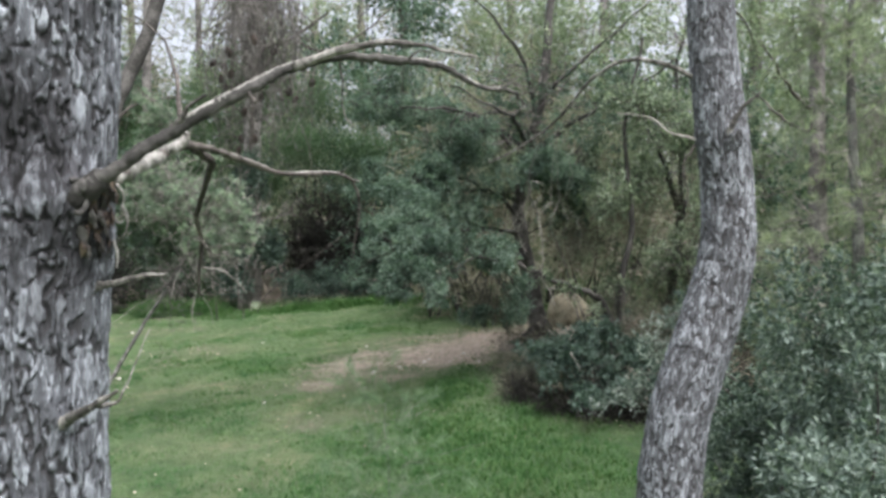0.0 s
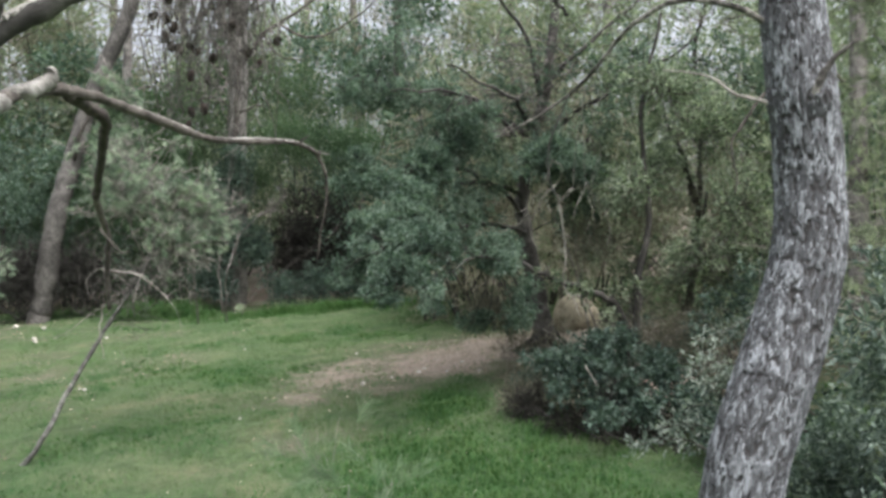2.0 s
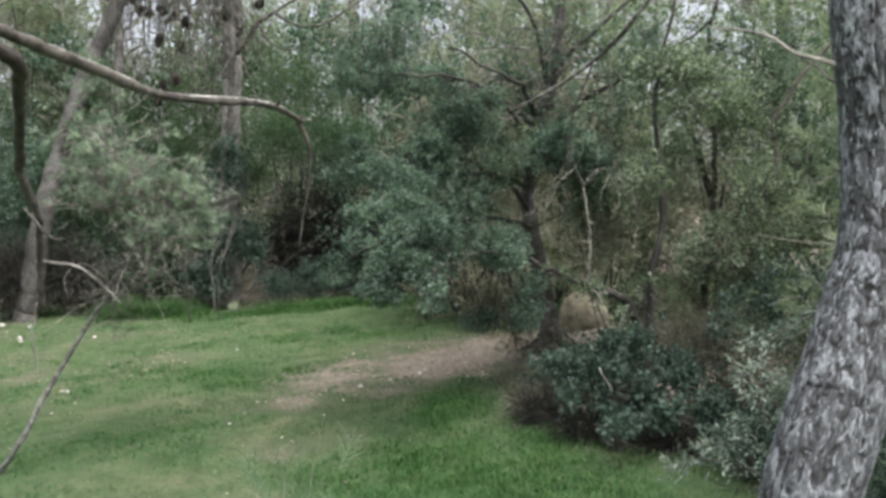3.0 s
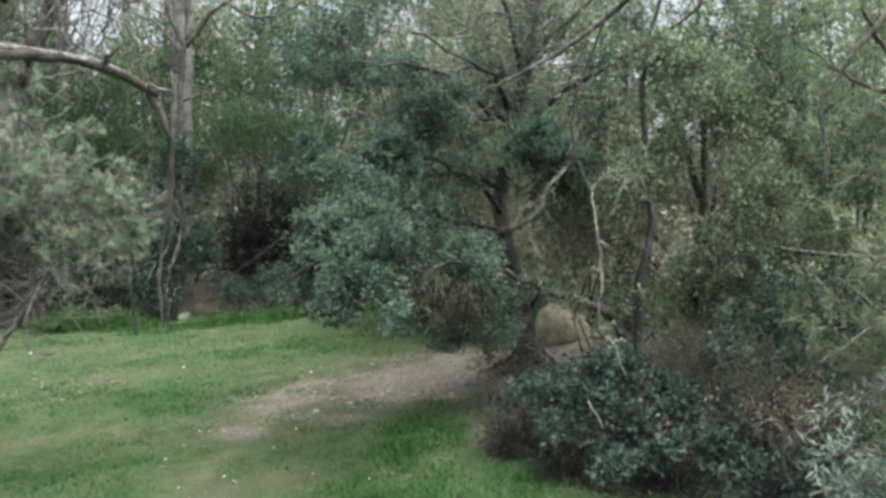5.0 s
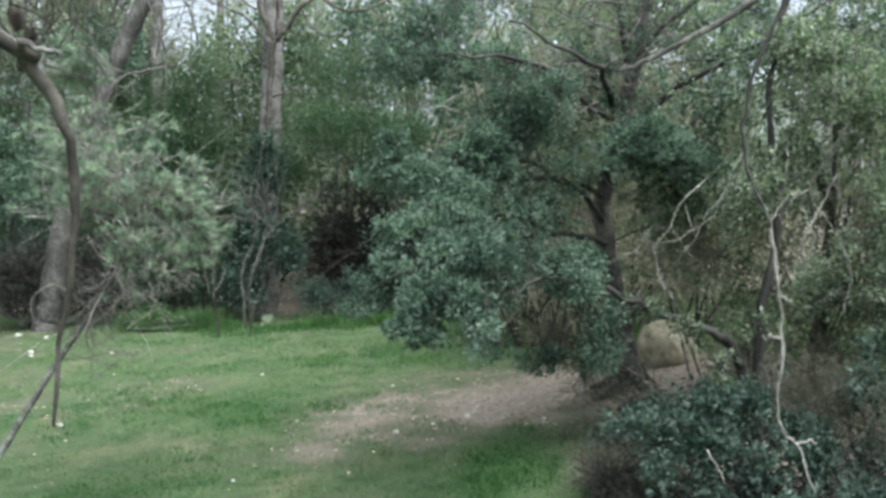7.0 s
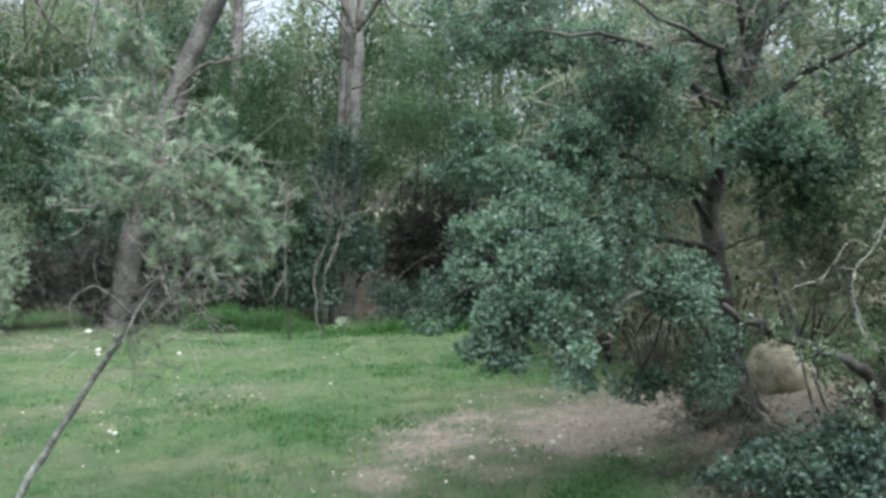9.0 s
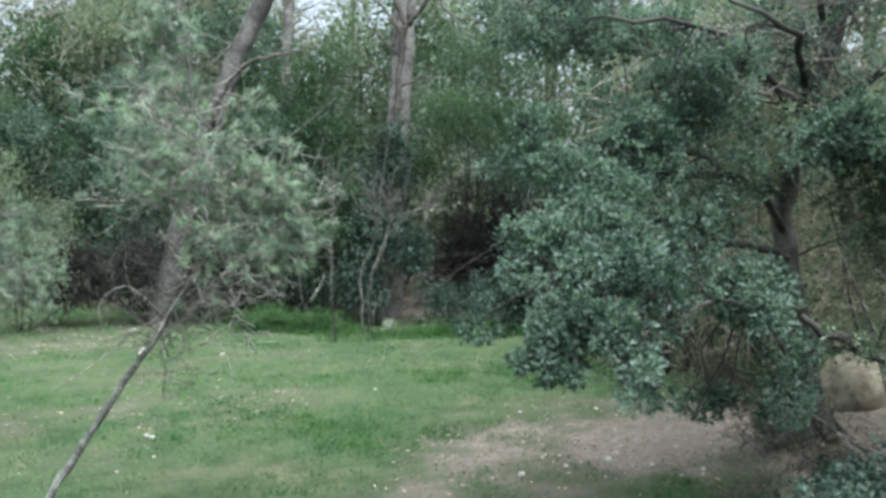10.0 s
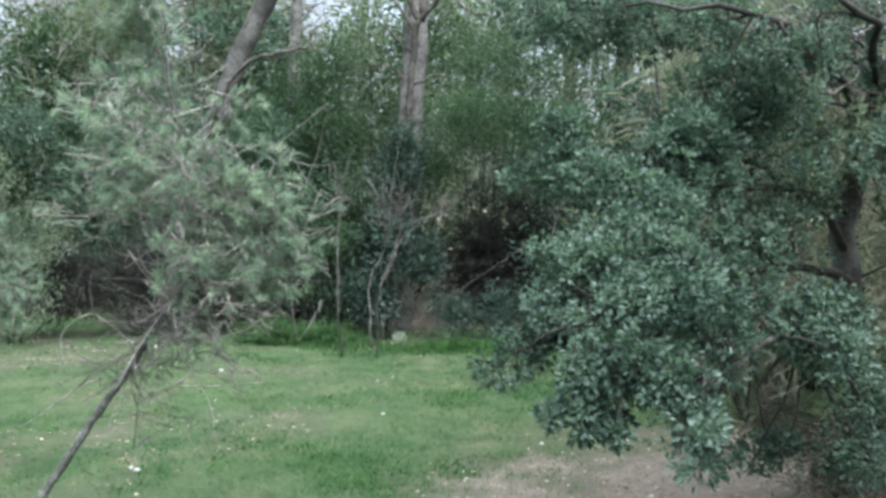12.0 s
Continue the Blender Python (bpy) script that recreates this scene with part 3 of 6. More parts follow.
    u = unit(np.cross(tan, np.array([0.0, 1.0, 0.0])))
    v = np.cross(tan, u)
    ring = np.cos(T)[..., None] * u[:, None] + np.sin(T)[..., None] * v[:, None]
    base = P[:, None] + ring * R[:, None, None]
    swell = np.zeros(S.shape)
    for kx, ky, kz, kr, kh in knobs:
        d = np.linalg.norm(base - np.array([kx, ky, kz]), axis=-1)
        swell += kh * np.exp(-(d / kr) ** 2)
    stain = np.zeros(S.shape)
    for kx, ky, kz, kr, kh in stains:
        d = np.linalg.norm((base - np.array([kx, ky, kz])) * np.array([1, 1, kh]), axis=-1) / kr
        stain = np.maximum(stain, np.clip(1.35 - d + (w1 + w2) * 0.9, 0, 1))
    verts = base + ring * (relief + swell)[..., None]
    n, m = S.shape
    i, j = np.meshgrid(np.arange(n - 1), np.arange(m), indexing="ij")
    f = np.stack([i * m + j, i * m + (j + 1) % m, (i + 1) * m + (j + 1) % m, (i + 1) * m + j], -1).reshape(-1, 4)
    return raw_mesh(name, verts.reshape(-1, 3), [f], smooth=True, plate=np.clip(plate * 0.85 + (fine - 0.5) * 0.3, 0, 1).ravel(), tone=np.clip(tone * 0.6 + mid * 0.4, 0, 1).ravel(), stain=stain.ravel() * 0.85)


def high_crown(parent, cx, cy, z0, z1, r, seed, count=120, per=24):
    """A pine's needle crown, high over the stem."""
    rng = np.random.default_rng(seed)
    lobes = [(cx + rng.normal(0, r * 0.45), cy + rng.normal(0, r * 0.45), z0 + (z1 - z0) * k / 5, r * 0.75, r * 0.75, 0.8, count / 6) for k in range(6)]
    tips, ways = lobes_to_tips(lobes, rng, 0, 0.3, 0.4, seed)
    v, q, t = needle_arrays(tips, ways, rng, per, 0.17, 0.016, 1.0, 0.28)
    part("crown", raw_mesh("crown", v, [q, t]), M_PINE, parent, "open crown of green pine needles", "stuff")


def cone_mesh():
    """A pine cone: an egg of overlapping scales in spiral rows."""
    n = 70
    k = np.arange(n)
    h = (k + 0.5) / n
    a = k * 2.39996
    r = 0.017 * np.sin(np.pi * (0.12 + 0.86 * h)) ** 0.7
    p = np.stack([r * np.cos(a) * 0.75, r * np.sin(a) * 0.75, -0.055 * h], 1)
    out = np.stack([np.cos(a), np.sin(a), -0.7 + 0 * a], 1)
    v, f = leaf_arrays(p, out, np.stack([np.cos(a), np.sin(a), 1.2 + 0 * a], 1), np.full(n, 0.015), np.full(n, 0.014), -0.15)
    core, q, t = tube_arrays(np.stack([0 * h[::7], 0 * h[::7], -0.055 * h[::7]], 1), r[::7] * 0.9, 8)
    return raw_mesh("pine_cone", np.vstack([v, core]), [np.vstack([f, t + len(v)]), q + len(v)])


def dead_bough(tree):
    """A dead bough high on the pine, from which grey twigs and old cones hang."""
    rng = np.random.default_rng(17)
    b = part("branch", limb("branch", [(-1.15, 3.1, 4.3), (-1.2, 4.2, 4.25), (-1.3, 5.4, 3.95), (-1.35, 6.3, 3.7), (-1.3, 7.0, 3.6)], 0.045, 0.012, 8, 9, 0.3, 0.01, 18), M_BOUGH, tree, "dead bough hung with grey twigs and cones")
    A, B = [], []
    for _ in range(130):
        s = np.array([-1.42 + 0.5 * rng.random(), 5.6 + 1.0 * rng.random(), 3.5 + 0.3 * rng.random()])
        e = s + np.array([rng.normal(0, 0.10), rng.normal(0, 0.10), -(0.35 + 0.75 * rng.random())])
        A.append(np.array([-1.32 + rng.normal(0, 0.04), s[1], 3.78])), B.append(s)
        A.append(s), B.append(e)
        for _ in range(4):
            p = s + (e - s) * rng.random()
            A.append(p), B.append(p + rng.normal(0, 0.09, 3) + [0, 0, -0.06])
    part("twig_work", many_twigs("twig_work", A, B, 0.0038, 0.0018, rng, 0.14, 4, 3), M_BOUGH, b, "curtain of fine dead twigs", "stuff")
    cone = cone_mesh()
    cone.materials.append(M_CONE)
    for k in range(22):
        e = B[1 + 6 * (k * 5 % 130)]
        ob = new("pine_cone", cone)
        ob.parent = b
        ob.matrix_basis = pose(float(e[0]), float(e[1]), float(e[2]) + 0.35 * rng.random(), rng.normal(0, 25), rng.normal(0, 25), 360 * rng.random())


def peeled_strip(name, control, steps, r0, r1, power, start, end, turn, width, seed):
    """A ragged pale patch of bare wood, proud of a branch whose bark has come off there; turn is its angle from the branch's top."""
    rng = np.random.default_rng(seed)
    c = spline(control, steps)
    k = np.linspace(start, end, 30)
    at = k * (len(c) - 1)
    p = np.stack([np.interp(at, np.arange(len(c)), c[:, i]) for i in range(3)], 1)
    r = (r0 + (r1 - r0) * k ** power)
    tan = unit(np.gradient(p, axis=0))
    up = unit(np.array([0.0, 0.0, 1.0]) - tan * tan[:, 2:])
    side = np.cross(tan, up)
    taper = np.minimum(1, 6 * np.minimum(k - start, end - k) / (end - start) + 0.08)
    lo = turn - width * taper * (0.55 + 0.8 * rng.random(30))
    hi = turn + width * taper * (0.55 + 0.8 * rng.random(30))
    w = np.linspace(0, 1, 9)
    a = lo[:, None] + (hi - lo)[:, None] * w
    proud = np.array([0.86, 1.04, 1.10, 1.12, 1.13, 1.12, 1.10, 1.04, 0.86]) + rng.normal(0, 0.02, (30, 9))
    ends = np.clip(np.minimum(np.arange(30), np.arange(30)[::-1]) / 2.0, 0, 1)[:, None]
    rr = r[:, None] * (0.86 + (proud - 0.86) * ends) + 0.0012
    v = p[:, None] + (np.cos(a)[..., None] * up[:, None] + np.sin(a)[..., None] * side[:, None]) * rr[..., None]
    i, j = np.meshgrid(np.arange(29), np.arange(8), indexing="ij")
    f = np.stack([i * 9 + j, i * 9 + j + 1, (i + 1) * 9 + j + 1, (i + 1) * 9 + j], -1).reshape(-1, 4)
    return raw_mesh(name, v.reshape(-1, 3), [f])


def torn_bark(tree):
    """The wound under the branch: brown inner bark, curled flakes and pale shreds that stand off the trunk."""
    rng = np.random.default_rng(19)
    for k in range(46):
        h = rng.random()
        a = np.array([-1.07 + 0.05 * rng.random(), 2.84 + 0.12 * rng.random(), 2.36 - 0.2 * h])
        a[0] -= 0.03 * h + 0.35 * max(0.0, 2.89 - a[1])
        long, wide, thick = 0.014 + 0.018 * rng.random(), 0.009 + 0.010 * rng.random(), 0.004 + 0.005 * rng.random()
        bm = bmesh.new()
        bmesh.ops.create_icosphere(bm, subdivisions=2, radius=1.0)
        for v in bm.verts:                              # an angular chip, flat on the trunk
            v.co = Vector([round(c * 1.6 + rng.normal(0, 0.25)) / 1.6 + rng.normal(0, 0.12) for c in v.co])
        bmesh.ops.transform(bm, matrix=pose(*[float(c) for c in a], rng.normal(0, 16), rng.normal(0, 16), -52 + rng.normal(0, 16)) @ Matrix.Diagonal((wide, thick, long, 1)), verts=bm.verts)
        me = bpy.data.meshes.new("bark_flake")
        bm.to_mesh(me)
        bm.free()
        part("bark_flake", me, (M_RESIN, M_RESIN, M_OAKBARK, M_RESIN, M_SNAG)[k % 5], tree, "brown torn inner bark")
    for c in ([(-1.02, 2.93, 2.375), (-1.006, 2.95, 2.345), (-1.012, 2.96, 2.31)],
              [(-1.012, 2.95, 2.31), (-1.0, 2.96, 2.275), (-1.004, 2.97, 2.235), (-1.016, 2.97, 2.21)],
              [(-1.03, 2.92, 2.27), (-1.015, 2.93, 2.255), (-1.008, 2.95, 2.262)],
              [(-1.04, 2.95, 2.2), (-1.03, 2.955, 2.16), (-1.034, 2.96, 2.11)]):
        part("bark_shred", limb("bark_shred", c, 0.0055, 0.0025, 6, 6, 0.7, 0.0015, 340), M_PEELED, tree, "pale curled shred of bark")
    # a grey rim of grown-over wood round the branch's base
    o, n = np.array([-1.098, 2.80, 2.335]), unit(np.array([0.55, -0.72, 0.28]))
    u = unit(np.cross(n, [0.0, 0.0, 1.0]))
    v = np.cross(u, n)
    ring = [o + (u * math.cos(a) * 0.032 + v * math.sin(a) * 0.052) for a in np.linspace(math.radians(70), math.radians(285), 9)]
    part("branch_rim", limb("branch_rim", ring, 0.009, 0.007, 6, 9, 0.4, 0.001, 345), M_SNAG, tree, "grey grown-over rim round a branch")


def left_pine():
    tree = thing("pine_tree", "mature pine with thick plated grey bark and dead branches", "tree", "near pines")
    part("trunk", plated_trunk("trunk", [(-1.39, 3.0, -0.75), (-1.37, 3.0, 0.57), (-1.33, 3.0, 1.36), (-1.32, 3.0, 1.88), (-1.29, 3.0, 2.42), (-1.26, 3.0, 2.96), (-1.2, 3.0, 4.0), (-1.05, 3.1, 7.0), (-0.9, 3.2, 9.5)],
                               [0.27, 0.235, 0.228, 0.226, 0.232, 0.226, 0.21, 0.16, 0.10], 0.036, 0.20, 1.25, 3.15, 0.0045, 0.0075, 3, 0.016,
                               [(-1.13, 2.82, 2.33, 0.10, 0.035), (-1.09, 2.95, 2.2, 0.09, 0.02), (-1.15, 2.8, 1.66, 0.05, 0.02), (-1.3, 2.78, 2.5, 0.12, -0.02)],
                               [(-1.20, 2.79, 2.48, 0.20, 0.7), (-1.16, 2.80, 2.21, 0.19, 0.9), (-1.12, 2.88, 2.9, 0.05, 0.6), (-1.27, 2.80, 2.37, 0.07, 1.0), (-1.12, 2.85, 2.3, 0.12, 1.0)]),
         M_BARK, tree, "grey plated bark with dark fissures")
    main = [(-1.2, 2.9, 2.28), (-1.11, 2.83, 2.34), (-1.0, 2.83, 2.41), (-0.83, 2.86, 2.53), (-0.63, 2.9, 2.65), (-0.47, 2.95, 2.74), (-0.31, 2.98, 2.78), (-0.15, 3.0, 2.77), (-0.01, 3.05, 2.76), (0.12, 3.1, 2.7), (0.23, 3.15, 2.69), (0.28, 3.2, 2.65)]
    b = part("branch", limb("branch", main, 0.031, 0.004, 14, 14, 0.5, 0.003, 11, 0.8), M_SNAG, tree, "bare dead branch with peeling bark")
    for k, (start, end, turn, width) in enumerate(((0.285, 0.36, 0.3, 0.75), (0.345, 0.47, -0.3, 0.8), (0.30, 0.345, -0.9, 0.35), (0.49, 0.56, 0.2, 0.7), (0.60, 0.74, -0.2, 0.8), (0.77, 0.9, 0.3, 0.9))):
        part("bare_wood", peeled_strip("bare_wood", main, 14, 0.031, 0.004, 0.8, start, end, turn, width, 350 + k), M_PEELED, b, "pale wood where the bark has peeled")
    part("collar", limb("collar", [(-1.22, 2.97, 2.24), (-1.16, 2.88, 2.30), (-1.10, 2.84, 2.34), (-1.03, 2.83, 2.39)], 0.062, 0.033, 8, 14, 0.25, 0.004, 18, 0.7), M_OAKBARK, b, "dark swollen branch collar")
    for ctl, r0, r1 in (
            ([(-0.47, 2.95, 2.74), (-0.32, 2.93, 2.79), (-0.16, 2.9, 2.81), (-0.02, 2.9, 2.79), (0.1, 2.87, 2.76)], 0.016, 0.004),
            ([(0.10, 3.1, 2.71), (0.18, 3.1, 2.69), (0.25, 3.1, 2.735)], 0.006, 0.003),
            ([(-0.82, 2.86, 2.54), (-0.79, 2.845, 2.575), (-0.762, 2.83, 2.612), (-0.703, 2.8, 2.637)], 0.014, 0.004),
            ([(-0.60, 2.9, 2.66), (-0.58, 2.88, 2.63), (-0.56, 2.86, 2.625)], 0.009, 0.003),
            ([(-0.33, 2.98, 2.79), (-0.32, 3.0, 2.69), (-0.32, 3.02, 2.61), (-0.29, 3.02, 2.56)], 0.004, 0.0015),
            ([(-0.12, 3.0, 2.77), (-0.07, 2.99, 2.80), (-0.03, 2.98, 2.79)], 0.005, 0.002),
            ([(-0.80, 2.86, 2.58), (-0.88, 3.1, 2.74), (-0.98, 3.3, 2.89), (-1.11, 3.4, 2.99)], 0.009, 0.003)):
        part("twig", limb("twig", ctl, r0, r1, 7, 7, 0.4, 0.002, 12), M_DARKTWIG if r0 == 0.009 else M_DEAD, b)
    second = [(-1.16, 2.9, 2.33), (-1.06, 2.95, 2.39), (-1.03, 3.2, 2.45), (-0.98, 3.5, 2.53), (-0.91, 3.65, 2.53), (-0.81, 3.9, 2.49), (-0.7, 4.1, 2.45), (-0.57, 4.3, 2.46), (-0.49, 4.45, 2.46), (-0.43, 4.55, 2.43)]
    s = part("branch", limb("branch", second, 0.023, 0.007, 10, 10, 0.45, 0.002, 13, 0.8), M_DARKTWIG, tree, "long thin dead branch that bends down at its end")
    part("broken_end", limb("broken_end", [(-1.05, 2.98, 2.395), (-1.03, 3.2, 2.452), (-1.0, 3.38, 2.50), (-0.972, 3.49, 2.542), (-0.962, 3.51, 2.575)], 0.029, 0.013, 8, 12, 0.9, 0.004, 361), M_PEELED, s, "thick pale broken end with peeling bark")
    for k, (start, end, turn, width) in enumerate(((0.50, 0.62, 0.4, 0.9), (0.66, 0.98, -0.2, 1.2))):
        part("bare_wood", peeled_strip("bare_wood", second, 10, 0.023, 0.007, 0.8, start, end, turn, width, 362 + k), M_PEELED, s)
    for ctl, r0, r1, mat in (
            ([(-0.44, 4.54, 2.435), (-0.41, 4.58, 2.35), (-0.42, 4.6, 2.22), (-0.45, 4.62, 2.05)], 0.0075, 0.002, M_DARKTWIG),
            ([(-0.49, 4.45, 2.46), (-0.47, 4.43, 2.475), (-0.45, 4.42, 2.49)], 0.005, 0.002, M_DEAD),
            ([(-0.45, 4.53, 2.44), (-0.42, 4.52, 2.435), (-0.39, 4.52, 2.425)], 0.005, 0.002, M_DEAD),
            ([(-0.95, 3.58, 2.53), (-0.968, 3.75, 2.518), (-0.945, 3.83, 2.484), (-0.99, 3.93, 2.42), (-1.065, 4.1, 2.322), (-1.106, 4.2, 2.246), (-1.113, 4.32, 2.14), (-1.151, 4.4, 2.004), (-1.162, 4.45, 1.88)], 0.019, 0.008, M_DARKTWIG),
            ([(-1.10, 4.2, 2.17), (-1.04, 4.2, 2.10), (-1.01, 4.22, 2.09)], 0.005, 0.002, M_DARKTWIG),
            ([(-1.17, 4.42, 2.02), (-1.03, 4.4, 2.0), (-0.93, 4.42, 1.9)], 0.005, 0.0015, M_PALETWIG),
            ([(-1.18, 4.45, 1.9), (-1.2, 4.46, 1.8), (-1.19, 4.47, 1.7)], 0.004, 0.0015, M_PALETWIG)):
        part("twig", limb("twig", ctl, r0, r1, 8, 6, 0.3, 0.0025, 14), mat, s)
    for ctl, r0, r1 in (
            ([(-1.12, 2.95, 2.05), (-1.06, 2.93, 2.06), (-0.94, 2.85, 2.09), (-0.83, 2.8, 2.1)], 0.017, 0.004),
            ([(-1.17, 2.84, 1.64), (-1.12, 2.8, 1.67), (-1.03, 2.72, 1.72), (-0.94, 2.68, 1.77)], 0.024, 0.005),
            ([(-1.03, 2.72, 1.72), (-1.0, 2.8, 1.71), (-1.0, 2.9, 1.73), (-1.01, 3.2, 1.88)], 0.008, 0.002)):
        part("branch_stub", limb("branch_stub", ctl, r0, r1, 7, 8, 0.5, 0.003, 15), M_DEAD, tree, "broken dead branch stub")
    high_crown(tree, -0.9, 3.2, 8.2, 11.0, 2.2, 16)
    dead_bough(tree)
    torn_bark(tree)


def right_pine():
    tree = thing("pine_tree", "slender curved pine with grey plated bark", "tree", "near pines")
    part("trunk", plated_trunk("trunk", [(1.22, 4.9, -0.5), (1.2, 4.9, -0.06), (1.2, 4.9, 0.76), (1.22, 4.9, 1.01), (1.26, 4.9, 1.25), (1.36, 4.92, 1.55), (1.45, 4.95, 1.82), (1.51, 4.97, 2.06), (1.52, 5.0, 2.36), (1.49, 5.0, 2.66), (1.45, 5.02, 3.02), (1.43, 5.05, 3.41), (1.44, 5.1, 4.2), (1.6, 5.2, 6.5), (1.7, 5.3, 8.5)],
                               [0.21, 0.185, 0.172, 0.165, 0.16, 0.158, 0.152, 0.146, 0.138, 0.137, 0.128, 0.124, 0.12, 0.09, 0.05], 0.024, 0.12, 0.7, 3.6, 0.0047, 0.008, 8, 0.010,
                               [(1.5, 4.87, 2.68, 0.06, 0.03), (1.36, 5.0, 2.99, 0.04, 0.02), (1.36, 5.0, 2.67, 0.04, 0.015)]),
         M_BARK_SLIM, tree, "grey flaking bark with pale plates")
    a = part("branch", limb("branch", [(1.42, 5.0, 2.95), (1.33, 5.0, 2.99), (1.19, 5.0, 3.06), (1.0, 5.1, 3.1), (0.83, 5.25, 3.02), (0.72, 5.4, 2.88), (0.60, 5.6, 2.76), (0.38, 5.62, 2.62), (0.27, 5.62, 2.57)],
                            0.016, 0.005, 8, 8, 0.35, 0.003, 21), M_DEAD, tree, "arched dead branch with thin hanging twigs")
    part("twig", limb("twig", [(0.61, 5.58, 2.77), (0.53, 5.57, 2.56), (0.51, 5.57, 2.41), (0.565, 5.56, 2.26)], 0.0042, 0.0035, 8, 6, 0.3, 0.003, 23), M_SNAG, a)
    for ctl, r0, r1 in (
            ([(0.565, 5.56, 2.26), (0.585, 5.56, 2.14), (0.595, 5.56, 2.04), (0.59, 5.55, 1.87), (0.63, 5.55, 1.815), (0.665, 5.55, 1.72)], 0.0035, 0.0021),
            ([(0.53, 5.57, 2.45), (0.50, 5.6, 2.33), (0.45, 5.65, 2.25), (0.40, 5.7, 2.16)], 0.0014, 0.0008),
            ([(0.51, 5.57, 2.40), (0.47, 5.6, 2.30), (0.42, 5.62, 2.24), (0.36, 5.65, 2.21)], 0.0014, 0.0008),
            ([(0.565, 5.56, 2.26), (0.60, 5.6, 2.30), (0.66, 5.62, 2.33), (0.70, 5.66, 2.29)], 0.0014, 0.0008)):
        part("twig", limb("twig", ctl, r0, r1, 7, 6, 0.3, 0.003, 23), M_PALETWIG, a)
    for ctl, r0, r1 in (
            ([(0.66, 5.5, 2.76), (0.68, 5.55, 2.5), (0.70, 5.6, 2.35), (0.78, 5.62, 2.19)], 0.0016, 0.0009),
            ([(0.70, 5.58, 2.36), (0.66, 5.6, 2.26), (0.63, 5.6, 2.18)], 0.003, 0.0012),
            ([(0.595, 5.56, 2.03), (0.575, 5.55, 2.035), (0.56, 5.55, 2.03)], 0.003, 0.0015),
            ([(0.625, 5.55, 1.82), (0.65, 5.55, 1.825), (0.67, 5.55, 1.822)], 0.003, 0.0015),
            ([(0.59, 5.56, 2.12), (0.605, 5.55, 2.105), (0.615, 5.55, 2.1)], 0.003, 0.0015)):
        part("twig", limb("twig", ctl, r0, r1, 7, 6, 0.3, 0.003, 23), M_PALETWIG, a)
    fork = part("twig", limb("twig", [(0.53, 5.58, 2.46), (0.66, 6.2, 2.46), (0.725, 6.83, 2.40), (0.645, 6.83, 2.32), (0.616, 6.83, 2.28), (0.598, 6.83, 2.22), (0.555, 6.83, 2.165), (0.552, 6.83, 2.11), (0.564, 6.83, 2.064), (0.586, 6.83, 2.009), (0.618, 6.83, 1.979)], 0.0028, 0.0016, 8, 6, 0.3, 0.002, 27), M_PALETWIG, a, "pale twig that forks before the oak")
    for ctl in ([(0.552, 6.83, 2.103), (0.574, 6.84, 2.059), (0.603, 6.84, 2.004), (0.616, 6.83, 1.979)],
                [(0.59, 6.83, 2.21), (0.545, 6.83, 2.23), (0.517, 6.83, 2.19), (0.493, 6.83, 2.15), (0.477, 6.83, 2.124)],
                [(0.555, 6.83, 2.163), (0.516, 6.83, 2.165), (0.527, 6.83, 2.138)],
                [(0.493, 6.83, 2.15), (0.476, 6.83, 2.136), (0.433, 6.83, 2.122), (0.39, 6.83, 2.092)],
                [(0.603, 6.83, 2.216), (0.64, 6.83, 2.168), (0.66, 6.83, 2.137), (0.708, 6.83, 2.103)],
                [(0.646, 6.83, 2.30), (0.66, 6.83, 2.25), (0.688, 6.83, 2.193)]):
        part("twiglet", limb("twiglet", ctl, 0.0016, 0.0009, 7, 5, 0.3, 0.002, 28), M_PALETWIG, fork)
    for ctl in ([(0.7, 5.5, 2.7), (0.8, 5.8, 2.5), (0.79, 6.0, 2.34), (0.83, 6.0, 2.26), (0.86, 6.0, 2.23), (0.9, 6.0, 2.22)],
                [(0.86, 6.0, 2.22), (0.87, 6.0, 2.19), (0.89, 6.0, 2.12), (0.88, 6.0, 2.07), (0.87, 6.0, 2.03)],
                [(0.78, 5.75, 2.48), (0.77, 6.0, 2.32), (0.78, 6.0, 2.27), (0.8, 6.0, 2.21), (0.78, 6.0, 2.16), (0.77, 6.0, 2.12)],
                [(0.68, 5.5, 2.8), (0.67, 5.8, 2.48), (0.67, 5.8, 2.4), (0.66, 5.8, 2.32)],
                [(0.63, 5.6, 2.33), (0.61, 5.6, 2.29), (0.58, 5.6, 2.27)]):
        part("twig", limb("twig", ctl, 0.0017, 0.001, 7, 5, 0.3, 0.002, 29), M_PALETWIG, a)
